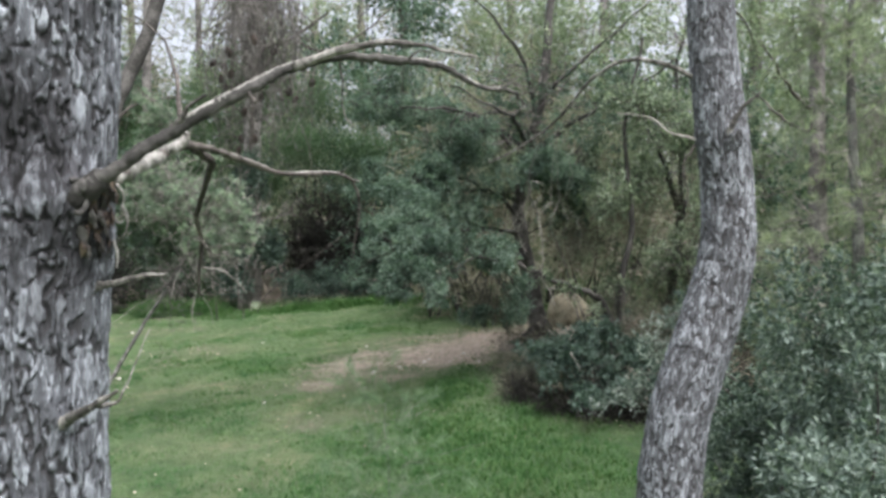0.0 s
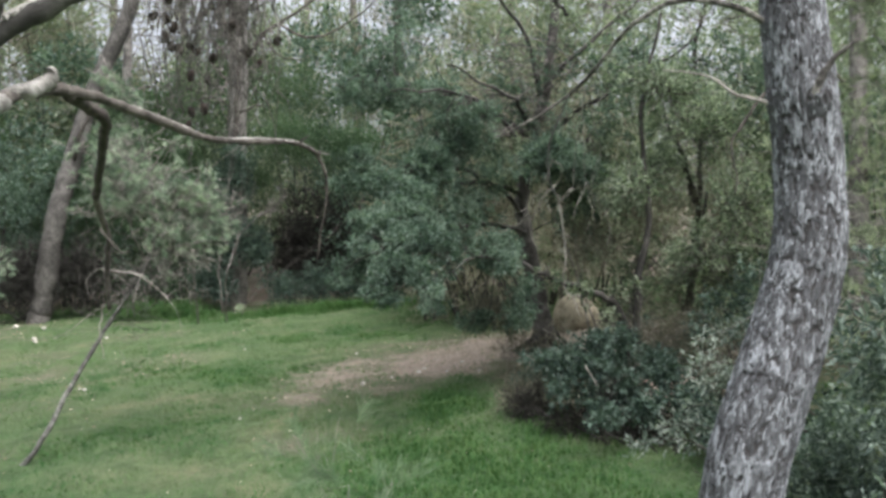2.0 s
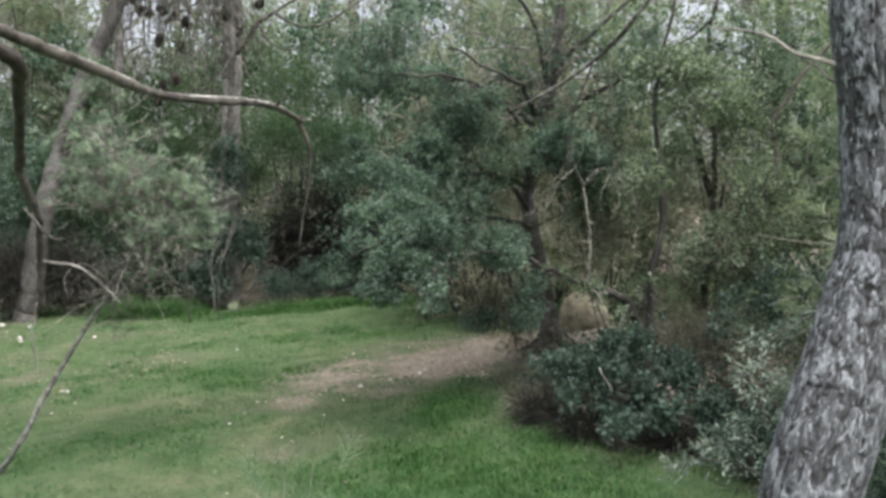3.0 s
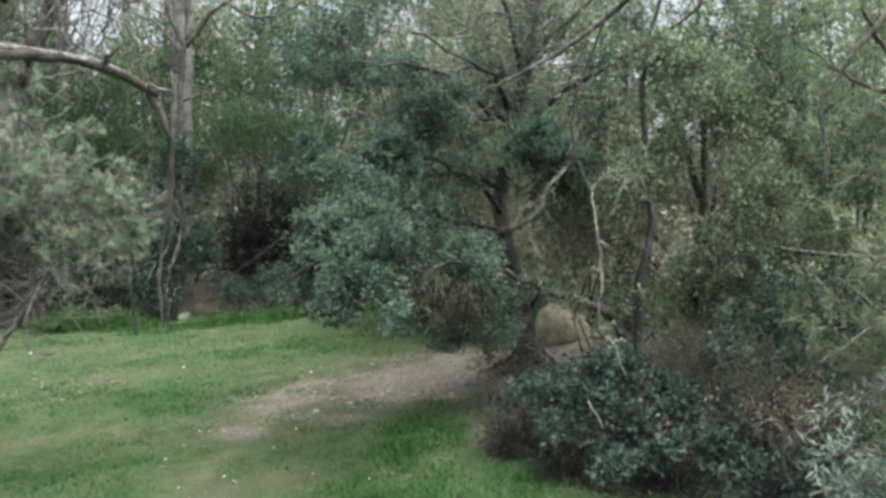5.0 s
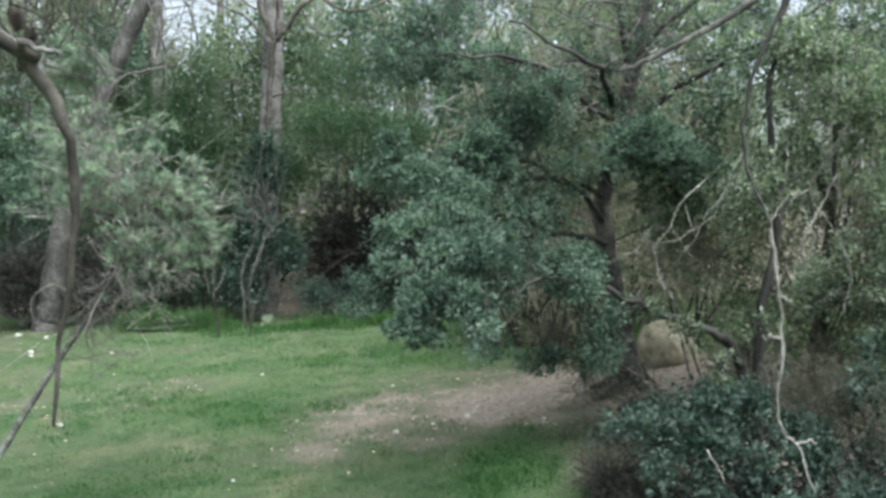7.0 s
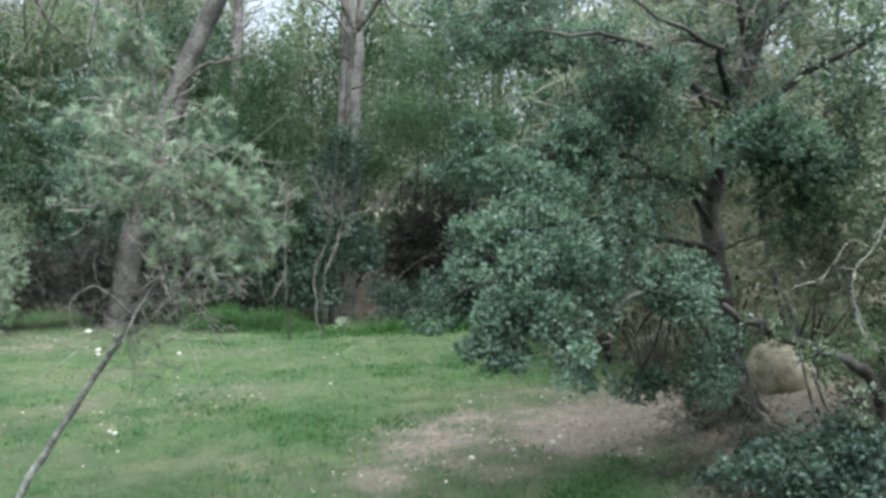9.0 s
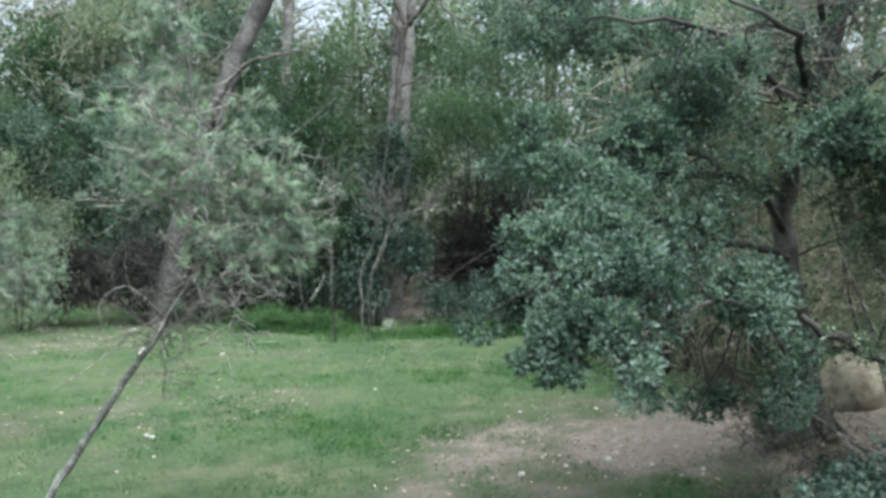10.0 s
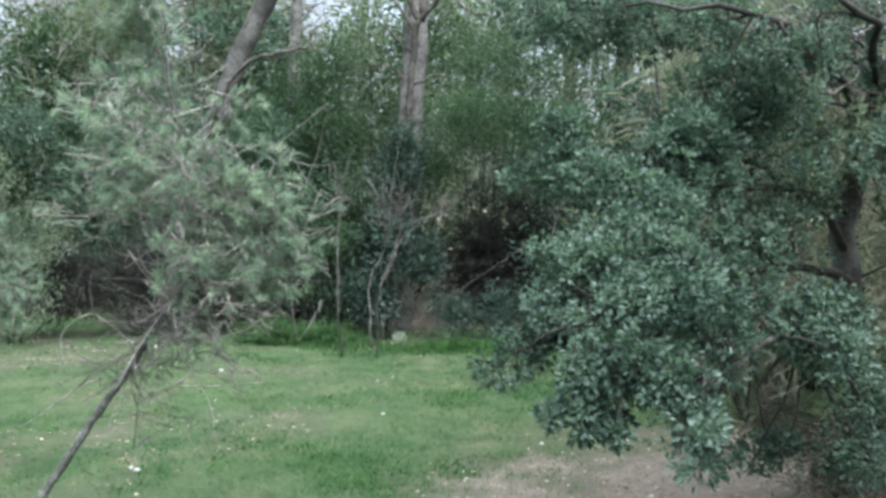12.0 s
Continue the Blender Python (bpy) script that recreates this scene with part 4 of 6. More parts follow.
    for ctl, r0, r1, mat in (
            ([(1.42, 5.0, 2.64), (1.33, 5.0, 2.67), (1.22, 5.0, 2.7), (1.12, 5.1, 2.79), (0.96, 5.2, 2.83)], 0.013, 0.003, M_PALETWIG),
            ([(1.48, 4.92, 2.62), (1.48, 4.86, 2.68), (1.52, 4.84, 2.79), (1.62, 4.8, 2.89)], 0.024, 0.006, M_DEAD),
            ([(1.5, 5.05, 3.30), (1.58, 5.1, 3.36), (1.68, 5.15, 3.25), (1.74, 5.2, 3.12)], 0.009, 0.002, M_DARKTWIG),
            ([(1.46, 5.15, 3.75), (1.75, 5.8, 3.5), (2.0, 6.4, 3.1), (1.93, 6.5, 2.97), (1.81, 6.5, 2.84), (1.73, 6.5, 2.71), (1.67, 6.5, 2.62), (1.67, 6.5, 2.54), (1.7, 6.5, 2.42), (1.69, 6.5, 2.31)], 0.014, 0.004, M_DARKTWIG)):
        part("branch", limb("branch", ctl, r0, r1, 8, 8, 0.4, 0.003, 24), mat, tree, "short dead side branch")
    high_crown(tree, 1.8, 5.5, 7.2, 9.6, 1.9, 26)


left_pine()
right_pine()


# ---- holm oak and its undergrowth ----
def rosettes(name, centre, half, count, seed, droop):
    """Evergreen oak shoots: round bunches of leaves of uneven size at the ends of twigs, with gaps between the bunches."""
    rng = np.random.default_rng(seed)
    n = int(count)
    d = unit(rng.normal(size=(n, 3)))
    c = np.array(centre) + d * np.array(half) * (0.25 + 0.8 * rng.random((n, 1)) ** 0.6)
    w = unit(d * [1, 1, 0.6] + rng.normal(0, 0.5, (n, 3)) + [0, 0, 0.35 - droop])
    size = 0.036 + 0.045 * rng.random(n)
    age = rng.normal(0, 0.15, n) + 0.1 * rng.normal()   # young shoots are paler than old ones
    per = 24
    m = n * per
    C, W, S = np.repeat(c, per, 0), np.repeat(w, per, 0), np.repeat(size, per)[:, None]
    u = unit(rng.normal(size=(m, 3)) + W * 0.55)
    pos = C + u * S * (0.35 + 0.75 * rng.random((m, 1))) - W * S * 0.4
    way = u + W * 0.4 + rng.normal(0, 0.3, (m, 3)) - [0, 0, 0.5 * droop]
    nor = W * 0.8 + u * 0.4 + rng.normal(0, 0.6, (m, 3)) + [0, 0, 0.35]
    ln = 0.039 * (0.6 + 0.7 * rng.random(m))
    v, f = leaf_arrays(pos, way, nor, ln, 0.6 * ln * (0.8 + 0.4 * rng.random(m)))
    return raw_mesh(name, v, [f], age=np.repeat(age, per * 4))


def oak_tree():
    tree = thing("holm_oak", "spreading evergreen oak with drooping dark green foliage", "tree")
    gz = float(ground_z(1.35, 13.3))
    part("trunk", limb("trunk", [(1.46, 13.36, gz - 0.25), (1.42, 13.33, gz), (1.34, 13.3, gz + 0.3), (1.28, 13.3, 1.1), (1.16, 13.3, 1.7), (1.08, 13.3, 2.3), (1.15, 13.2, 3.0), (1.35, 13.0, 3.8), (1.5, 12.9, 5.2)], 0.165, 0.05, 8, 14, 0.4, 0.014, 31), M_OAKTRUNK, tree)
    for a in range(5):
        w = np.array([math.cos(a * 1.3), math.sin(a * 1.3), 0])
        c = np.array([1.40, 13.32, gz])
        part("root", limb("root", [c + [0, 0, 0.28], c + w * 0.13 + [0, 0, 0.13], c + w * 0.27 + [0, 0, 0.02], c + w * 0.42 + [0, 0, -0.06]], 0.085, 0.03, 5, 8, 0.3, 0.01, 36), M_OAKBARK, tree)
    rng = np.random.default_rng(32)
    limbs = [[(1.1, 13.3, 2.1), (0.7, 12.6, 2.5), (0.1, 12.0, 2.7), (-0.5, 11.4, 2.6)],
             [(1.12, 13.25, 2.6), (0.8, 12.2, 3.2), (0.2, 11.6, 3.5), (-0.5, 11.4, 3.5)],
             [(1.2, 13.2, 3.1), (0.95, 12.2, 3.4), (0.75, 11.4, 3.45), (0.1, 11.2, 3.75)],
             [(1.2, 13.2, 3.0), (1.8, 12.6, 3.5), (2.4, 12.2, 3.8), (3.0, 12.0, 4.2)],
             [(1.2, 13.3, 1.6), (0.8, 12.3, 1.7), (0.4, 11.3, 1.7), (0.0, 10.6, 1.5)],
             [(1.3, 13.1, 3.6), (1.0, 12.6, 4.4), (0.4, 12.2, 5.0)]]
    limbs += [[(1.35, 13.0, 3.8), (2.2, 13.0, 4.6), (2.9, 13.2, 5.2)],
             [(1.1, 13.3, 2.4), (0.4, 12.3, 2.55), (-0.2, 11.7, 2.5), (-0.75, 11.35, 2.5)],
             [(1.15, 13.3, 1.9), (0.5, 12.1, 2.05), (-0.1, 11.1, 2.0), (-0.5, 10.6, 1.8)],
             [(1.2, 13.2, 3.1), (0.4, 12.8, 3.6), (-0.3, 12.5, 3.7), (-0.9, 12.5, 3.75)],
             [(1.15, 13.2, 2.7), (1.25, 12.5, 2.85), (1.45, 11.9, 2.8)]]
    for c in limbs:
        part("limb", limb("limb", c, 0.036, 0.010, 7, 8, 0.35, 0.02, 33), M_OAKBARK, tree)
    # lobes: centre, half sizes, fullness
    low_boughs_over_the_clearing = [(-1.04, 10.6, 1.53, 0.1, 0.09, 0.08, 0.8), (-0.93, 10.7, 1.66, 0.1, 0.08, 0.06, 0.8), (-0.59, 10.3, 1.61, 0.1, 0.11, 0.12, 1), (-0.36, 10.25, 1.67, 0.11, 0.12, 0.12, 1), (-0.71, 10.25, 1.37, 0.06, 0.08, 0.09, 0.9), (-0.54, 10.2, 1.42, 0.06, 0.08, 0.1, 0.9), (-0.42, 10.15, 1.37, 0.06, 0.06, 0.06, 0.8), (-0.17, 10.2, 1.57, 0.1, 0.1, 0.1, 1), (-0.12, 10.05, 1.42, 0.1, 0.1, 0.1, 1), (-0.06, 9.95, 1.29, 0.08, 0.07, 0.06, 0.9), (-0.54, 10.5, 1.81, 0.13, 0.12, 0.12, 1), (-0.33, 10.5, 1.96, 0.13, 0.13, 0.12, 1), (-0.12, 10.5, 1.87, 0.12, 0.11, 0.11, 0.9)]
    left_shoulder = [(-0.82, 11.35, 2.77, 0.06, 0.08, 0.1, 0.9), (-0.93, 11.35, 2.82, 0.03, 0.04, 0.05, 0.7), (-1.05, 11.35, 2.48, 0.11, 0.09, 0.07, 1), (-0.84, 11.3, 2.6, 0.12, 0.1, 0.08, 1), (-0.69, 11.2, 2.51, 0.13, 0.12, 0.11, 1), (-0.83, 10.9, 2.13, 0.08, 0.09, 0.1, 1), (-0.82, 10.7, 1.85, 0.09, 0.1, 0.12, 1), (-0.64, 10.7, 2.04, 0.11, 0.12, 0.13, 1), (-0.48, 11.2, 2.45, 0.16, 0.14, 0.12, 1), (-0.46, 10.8, 2.19, 0.14, 0.13, 0.12, 1), (-0.24, 11.1, 2.34, 0.15, 0.14, 0.13, 0.9)]
    front_of_the_crown = [(-0.29, 11.4, 2.67, 0.16, 0.14, 0.12, 1), (-0.07, 11.5, 2.84, 0.15, 0.13, 0.12, 1), (-0.02, 11.5, 2.51, 0.14, 0.14, 0.14, 0.8), (-0.13, 10.8, 2.09, 0.13, 0.13, 0.13, 0.9), (0.23, 11.7, 2.92, 0.18, 0.15, 0.12, 1), (0.11, 11.6, 3.15, 0.14, 0.12, 0.1, 1), (0.33, 11.4, 3.25, 0.14, 0.12, 0.1, 1), (0.54, 11.4, 3.28, 0.12, 0.11, 0.1, 1), (0.53, 11.9, 3.08, 0.15, 0.13, 0.11, 0.9)]
    inner_clumps = [(0.09, 10.9, 1.89, 0.12, 0.12, 0.12, 0.8), (0.09, 10.7, 1.64, 0.09, 0.09, 0.09, 0.7), (0.31, 11.3, 1.81, 0.11, 0.11, 0.11, 0.8), (0.51, 11.4, 1.68, 0.13, 0.13, 0.13, 0.8), (0.68, 11.4, 1.79, 0.12, 0.12, 0.11, 0.9), (0.72, 11.1, 1.59, 0.12, 0.13, 0.13, 0.9), (0.29, 11.9, 2.22, 0.14, 0.14, 0.14, 0.6), (0.72, 11.7, 1.84, 0.14, 0.12, 0.11, 0.7), (0.89, 11.6, 1.3, 0.1, 0.12, 0.14, 0.8), (0.94, 11.4, 1.03, 0.13, 0.12, 0.11, 0.7), (0.46, 11.9, 0.96, 0.13, 0.1, 0.08, 0.6)]
    high_spray = [(-1.14, 12.3, 3.64, 0.17, 0.14, 0.11, 0.9), (-0.82, 12.2, 3.53, 0.16, 0.14, 0.13, 0.9), (-0.53, 12.1, 3.59, 0.16, 0.15, 0.14, 0.8), (-0.25, 11.9, 3.55, 0.17, 0.15, 0.12, 0.9), (0.07, 11.7, 3.51, 0.17, 0.13, 0.09, 0.9), (-0.31, 12.4, 3.52, 0.27, 0.19, 0.12, 0.8), (-0.93, 12.6, 3.75, 0.28, 0.2, 0.12, 0.8), (-0.72, 12.6, 4, 0.25, 0.24, 0.23, 0.8), (-0.95, 12.6, 3.6, 0.21, 0.18, 0.15, 0.8), (-0.2, 12.6, 3.71, 0.25, 0.21, 0.17, 0.6)]
    right_and_back = [(1.51, 11.7, 2.77, 0.18, 0.16, 0.13, 1), (1.24, 11.7, 2.9, 0.16, 0.14, 0.13, 1), (0.99, 11.7, 2.7, 0.16, 0.13, 0.11, 0.9), (0.21, 12.2, 3.34, 0.2, 0.16, 0.13, 1), (-0.04, 12.1, 3.13, 0.17, 0.15, 0.13, 0.9), (1.75, 11.9, 2.59, 0.16, 0.15, 0.14, 0.8), (1.27, 12, 2.81, 0.24, 0.2, 0.16, 0.9), (0.04, 12.6, 3.08, 0.23, 0.2, 0.17, 0.8), (-0.24, 12.4, 2.62, 0.23, 0.2, 0.17, 0.7)]
    foot_clumps = [(0.34, 11.7, 0.9, 0.11, 0.1, 0.08, 0.8), (0.56, 11.8, 0.97, 0.14, 0.11, 0.09, 0.8), (0.87, 11.7, 1.02, 0.13, 0.14, 0.15, 0.7), (1.02, 11.8, 1.33, 0.1, 0.12, 0.13, 0.6)]
    shaded_clumps = [(0.4, 12.1, 2.6, 0.3, 0.26, 0.3, 0.5), (1.6, 12.3, 2.3, 0.3, 0.26, 0.3, 0.35), (0.5, 12.0, 2.3, 0.2, 0.2, 0.22, 0.4), (1.9, 12.0, 3.3, 0.34, 0.3, 0.26, 0.5),
                     (0.1, 12.6, 2.2, 0.26, 0.26, 0.26, 0.4), (0.2, 11.7, 2.0, 0.28, 0.22, 0.24, 0.5), (-0.2, 11.6, 2.2, 0.3, 0.24, 0.26, 0.5), (-0.3, 11.1, 1.75, 0.26, 0.22, 0.22, 0.5)]
    top_clumps = [(2.42, 12.3, 3.88, 0.33, 0.27, 0.22, 0.4), (0.81, 12.5, 3.55, 0.33, 0.28, 0.23, 0.5), (1.53, 12.4, 3.27, 0.33, 0.26, 0.2, 0.4), (2.3, 12.3, 3.26, 0.33, 0.26, 0.2, 0.4), (2.95, 12.3, 3.52, 0.3, 0.26, 0.22, 0.4), (-0.39, 12.7, 4.27, 0.31, 0.29, 0.27, 0.6), (0.72, 12.6, 4, 0.408, 0.348, 0.276, 0.3), (1.23, 12.6, 3.71, 0.348, 0.312, 0.276, 0.3), (0.32, 12.6, 3.48, 0.348, 0.288, 0.24, 0.35), (0.78, 12.6, 3.32, 0.348, 0.276, 0.204, 0.35), (1.51, 12.6, 4.11, 0.348, 0.312, 0.276, 0.25), (-0.03, 12.8, 4.15, 0.348, 0.312, 0.276, 0.3)]
    olive_clumps = [(0.66, 12.4, 3.13, 0.12, 0.15, 0.18, 0.8), (1.83, 12.8, 2.43, 0.18, 0.17, 0.15, 0.7), (1.69, 13, 2.12, 0.16, 0.17, 0.19, 0.6), (0.58, 13, 3.09, 0.2, 0.19, 0.17, 0.7), (0.97, 12.3, 2.88, 0.12, 0.13, 0.14, 0.7),
                    (0.7, 12.5, 2.88, 0.18, 0.16, 0.15, 0.6), (1.06, 12.7, 3.03, 0.2, 0.18, 0.15, 0.55), (1.32, 12.6, 2.81, 0.18, 0.16, 0.15, 0.5), (0.58, 12.4, 2.49, 0.18, 0.16, 0.15, 0.6), (0.92, 12.9, 2.54, 0.15, 0.14, 0.13, 0.5), (1.38, 12.6, 2.48, 0.18, 0.16, 0.13, 0.5), (0.44, 12.3, 2.14, 0.15, 0.14, 0.12, 0.5)]
    beside_the_trunk = [(1.94, 12, 3.12, 0.17, 0.16, 0.15, 0.5), (1.91, 12.1, 2.58, 0.18, 0.17, 0.15, 0.5), (1.59, 12.2, 2.46, 0.13, 0.13, 0.12, 0.45), (2.06, 12, 2.22, 0.14, 0.13, 0.13, 0.4), (1.42, 12.4, 2.84, 0.16, 0.15, 0.13, 0.45)]
    olive_clumps += beside_the_trunk
    groups = [*low_boughs_over_the_clearing, *left_shoulder, *front_of_the_crown, *inner_clumps, *high_spray, *right_and_back, *top_clumps]
    for p in list(groups):                              # bridges between neighbouring lobes close the crown
        near = sorted((q for q in groups[:63] if q[0] != p[0]), key=lambda q: math.dist(p[:3], q[:3]))[:2]
        groups += [tuple(0.5 * (m + n) + (0.06, 0.10, 0.0, 0.0, 0.0, 0.0, -0.35)[i] for i, (m, n) in enumerate(zip(p, q))) for q in near if math.dist(p[:3], q[:3]) < 0.5]
    groups += [*shaded_clumps, *foot_clumps]
    reach = np.vstack([spline(c, 8) for c in limbs])
    for k, (x, y, z, a, b, c, full) in enumerate(groups + olive_clumps):
        a, b, c = a * 1.4, b * 1.4, c * 1.4
        full *= 0.48 if z > 2.95 else 1.0                 # the crown is thinner towards its top
        me = rosettes("foliage_clump", (x, y, z), (a, b, c), max(5, full * 820 * a * c), 40 + k, 0.35 if z < 2.0 else 0.0)
        tips = np.array([x, y, z]) + unit(rng.normal(size=(24, 3))) * [a, b, c] * 0.9
        clump = part("foliage_clump", me, M_OAK if k < len(groups) else M_OAKPALE, tree, "", "stuff")
        o = np.array([x, y, z])
        near = reach[np.argmin(np.linalg.norm(reach - o, axis=1) + 0.6 * np.maximum(0, o[1] - reach[:, 1]))]
        part("branchlet", limb("branchlet", [near, near * 0.45 + o * 0.55 + rng.normal(0, 0.05, 3) + [0, 0, 0.06], o], 0.011, 0.004, 6, 6, 0.3, 0.008, 90 + k), M_OAKBARK, tree)
        pick = rng.permutation(len(tips))[:max(10, len(tips) // 3)]
        part("twig_work", many_twigs("twig_work", o + (tips[pick] - o) * 0.15, tips[pick], 0.0045, 0.0015, rng), M_OAKBARK, clump, "", "stuff")
    A, B = [], []
    for k in range(70):                                 # fine dead branches high inside the crown
        a = np.array([1.2, 12.9, 3.0]) + rng.normal(0, 0.3, 3) * [1, 0.7, 1.4] + [0, -0.2, 0.5]
        b = a + unit(np.array([-0.5 + rng.normal(0, 0.7), -0.4, 0.35 + rng.normal(0, 0.35)])) * (0.45 + 0.6 * rng.random())
        A += [a, a + (b - a) * 0.6]
        B += [b, b + rng.normal(0, 0.22, 3)]
    part("twig_work", many_twigs("twig_work", A, B, 0.0075, 0.002, rng, 0.14, 6, 4), M_BOUGH, tree, "fine grey dead branches", "stuff")
    part("broken_stick", limb("broken_stick", [(0.65, 11.4, 1.52), (0.48, 11.3, 1.41), (0.32, 11.2, 1.35)], 0.0042, 0.0022, 6, 6, 0.3, 0.003, 35), M_BOUGH, tree, "pale dead stick caught in the foliage")


def second_oak():
    tree = thing("holm_oak", "many-stemmed young evergreen oak among dry brush", "tree")
    gz = float(ground_z(2.2, 11.4))
    rng = np.random.default_rng(52)
    stems = [[(2.25, 11.5, gz - 0.1), (2.1, 11.45, 0.8), (1.9, 11.4, 1.2), (1.32, 11.2, 1.45), (0.9, 11.1, 1.62)],
             [(2.3, 11.5, gz - 0.1), (2.2, 11.5, 1.2), (2.35, 11.6, 2.2), (2.25, 11.6, 3.2), (2.5, 11.8, 4.4)],
             [(3.2, 13.3, gz), (3.3, 13.3, 1.4), (3.39, 13.3, 2.7), (3.3, 13.3, 4.2), (3.6, 13.2, 5.6)],
             [(3.35, 13.3, 2.3), (3.1, 13.1, 2.9), (2.8, 12.9, 3.4)],
             [(2.9, 12.4, gz), (3.0, 12.4, 1.2), (3.2, 12.3, 2.4)]]
    for k, c in enumerate(stems):
        part("stem", limb("stem", c, 0.055 if k else 0.064, 0.016 if k else 0.02, 7, 11, 0.35 if k else 0.6, 0.014 if k else 0.02, 51), M_OAKBARK, tree)
    groups = [[(2.5, 11.6, 3.5, 0.74, 0.7, 0.52, 262)], [(3.5, 12.6, 3.1, 0.74, 0.7, 0.65, 262)], [(3.2, 12.2, 4.4, 1.06, 0.9, 0.78, 95)],
              [(3.3, 11.5, 2.2, 0.53, 0.5, 0.59, 175)], [(3.9, 12, 1.7, 0.64, 0.6, 0.65, 210)], [(1.9, 11.9, 4.5, 0.95, 0.8, 0.65, 60)], [(2, 11.3, 2.45, 0.42, 0.4, 0.33, 87)],
              [(2.4, 12.0, 2.6, 0.6, 0.4, 0.5, 190)], [(3.0, 11.6, 1.6, 0.6, 0.5, 0.5, 190)], [(2.9, 12.0, 3.1, 0.7, 0.5, 0.5, 190)], [(1.7, 12.1, 2.9, 0.5, 0.35, 0.5, 130)], [(4.2, 12.6, 2.6, 0.7, 0.6, 0.8, 220)]]
    high_clumps = [(2.36, 12.6, 4.11, 0.51, 0.405, 0.3, 0.3), (2.82, 12.6, 3.83, 0.51, 0.45, 0.375, 0.3), (3.2, 12.4, 3.96, 0.495, 0.435, 0.36, 0.3), (3.64, 12.4, 3.74, 0.495, 0.435, 0.39, 0.3), (3.94, 12.2, 3.93, 0.405, 0.39, 0.375, 0.3), (2.07, 12.8, 3.75, 0.435, 0.39, 0.345, 0.2), (3.51, 12.6, 3.38, 0.51, 0.42, 0.345, 0.3), (3.99, 12.4, 3.25, 0.42, 0.375, 0.33, 0.3)]
    low_clumps = [(1.5, 11.05, 1.32, 0.16, 0.14, 0.14, 0.45), (1.15, 10.95, 1.5, 0.15, 0.13, 0.13, 0.45), (1.8, 11.15, 1.02, 0.16, 0.14, 0.16, 0.4), (2.1, 11.2, 1.35, 0.18, 0.15, 0.18, 0.3), (2.1, 12.6, 1.85, 0.476, 0.42, 0.378, 0.3), (2.6, 12.4, 1.52, 0.462, 0.434, 0.406, 0.3), (3.07, 12.2, 1.73, 0.462, 0.434, 0.406, 0.3), (2.34, 12.4, 1.13, 0.406, 0.378, 0.336, 0.25), (2.95, 12.2, 1.01, 0.462, 0.434, 0.406, 0.3), (3.34, 12, 1.36, 0.448, 0.42, 0.392, 0.3), (1.9, 12.6, 2.25, 0.42, 0.378, 0.336, 0.25)]
    for k, (x, y, z, a, b, c, full) in enumerate(high_clumps + low_clumps):
        clump = part("foliage_clump", rosettes("foliage_clump", (x, y, z), (a, b, c), full * 820 * a * c, 140 + k, 0.0), M_OAK if k < len(high_clumps) else M_OAKPALE, tree, "", "stuff")
        o = np.array([x, y, z])
        tips = o + unit(rng.normal(size=(16, 3))) * [a, b, c]
        part("twig_work", many_twigs("twig_work", np.repeat(o[None], 16, 0) + rng.normal(0, 0.03, (16, 3)), tips, 0.006, 0.002, rng), M_OAKBARK, clump, "", "stuff")
    for k, g in enumerate(groups):
        g = [(*q[:6], 0.72 * q[6]) for q in g]
        me, tips, ways = crown_mesh("foliage_clump", g, 60 + k, 14, 0.14, 0.045, 0.046, 0.027, 0.1, 0.2, 0.40, 0.4)
        clump = part("foliage_clump", me, M_OAKPALE, tree, "", "stuff")
        c = np.array(g[0][:3])
        pick = rng.permutation(len(tips))[:len(tips) // 2]
        part("twig_work", many_twigs("twig_work", c + (tips[pick] - c) * 0.2, tips[pick], 0.007, 0.002, rng), M_BOUGH, clump, "", "stuff")


def shrub(name, label, lobes, mat, seed, base, stems=7, per=12, length=0.045, width=0.02, twig=0.16, gap=0.42, twig_mat=None, droop=0.0, shell=0.35, group="", spread=0.045):
    """A bush: stems from the base into its lobes, and the leaf mass."""
    ob = thing(name, label, "shrub", group)
    rng = np.random.default_rng(seed)
    me, tips, ways = crown_mesh("foliage", lobes, seed, per, twig, spread, length, width, droop, shell, gap)
    part("foliage", me, mat, ob, "", "stuff")
    b = np.array(base)
    pick = tips[rng.permutation(len(tips))[:stems]]
    for p in pick:
        s = b + rng.normal(0, 0.08, 3) * [1, 1, 0]
        m = s * 0.45 + p * 0.55 + rng.normal(0, 0.08, 3)
        part("stem", limb("stem", [s, m, p], 0.014, 0.004, 5, 6, 0.2, 0.01, seed), twig_mat or M_OAKBARK, ob)
    return ob


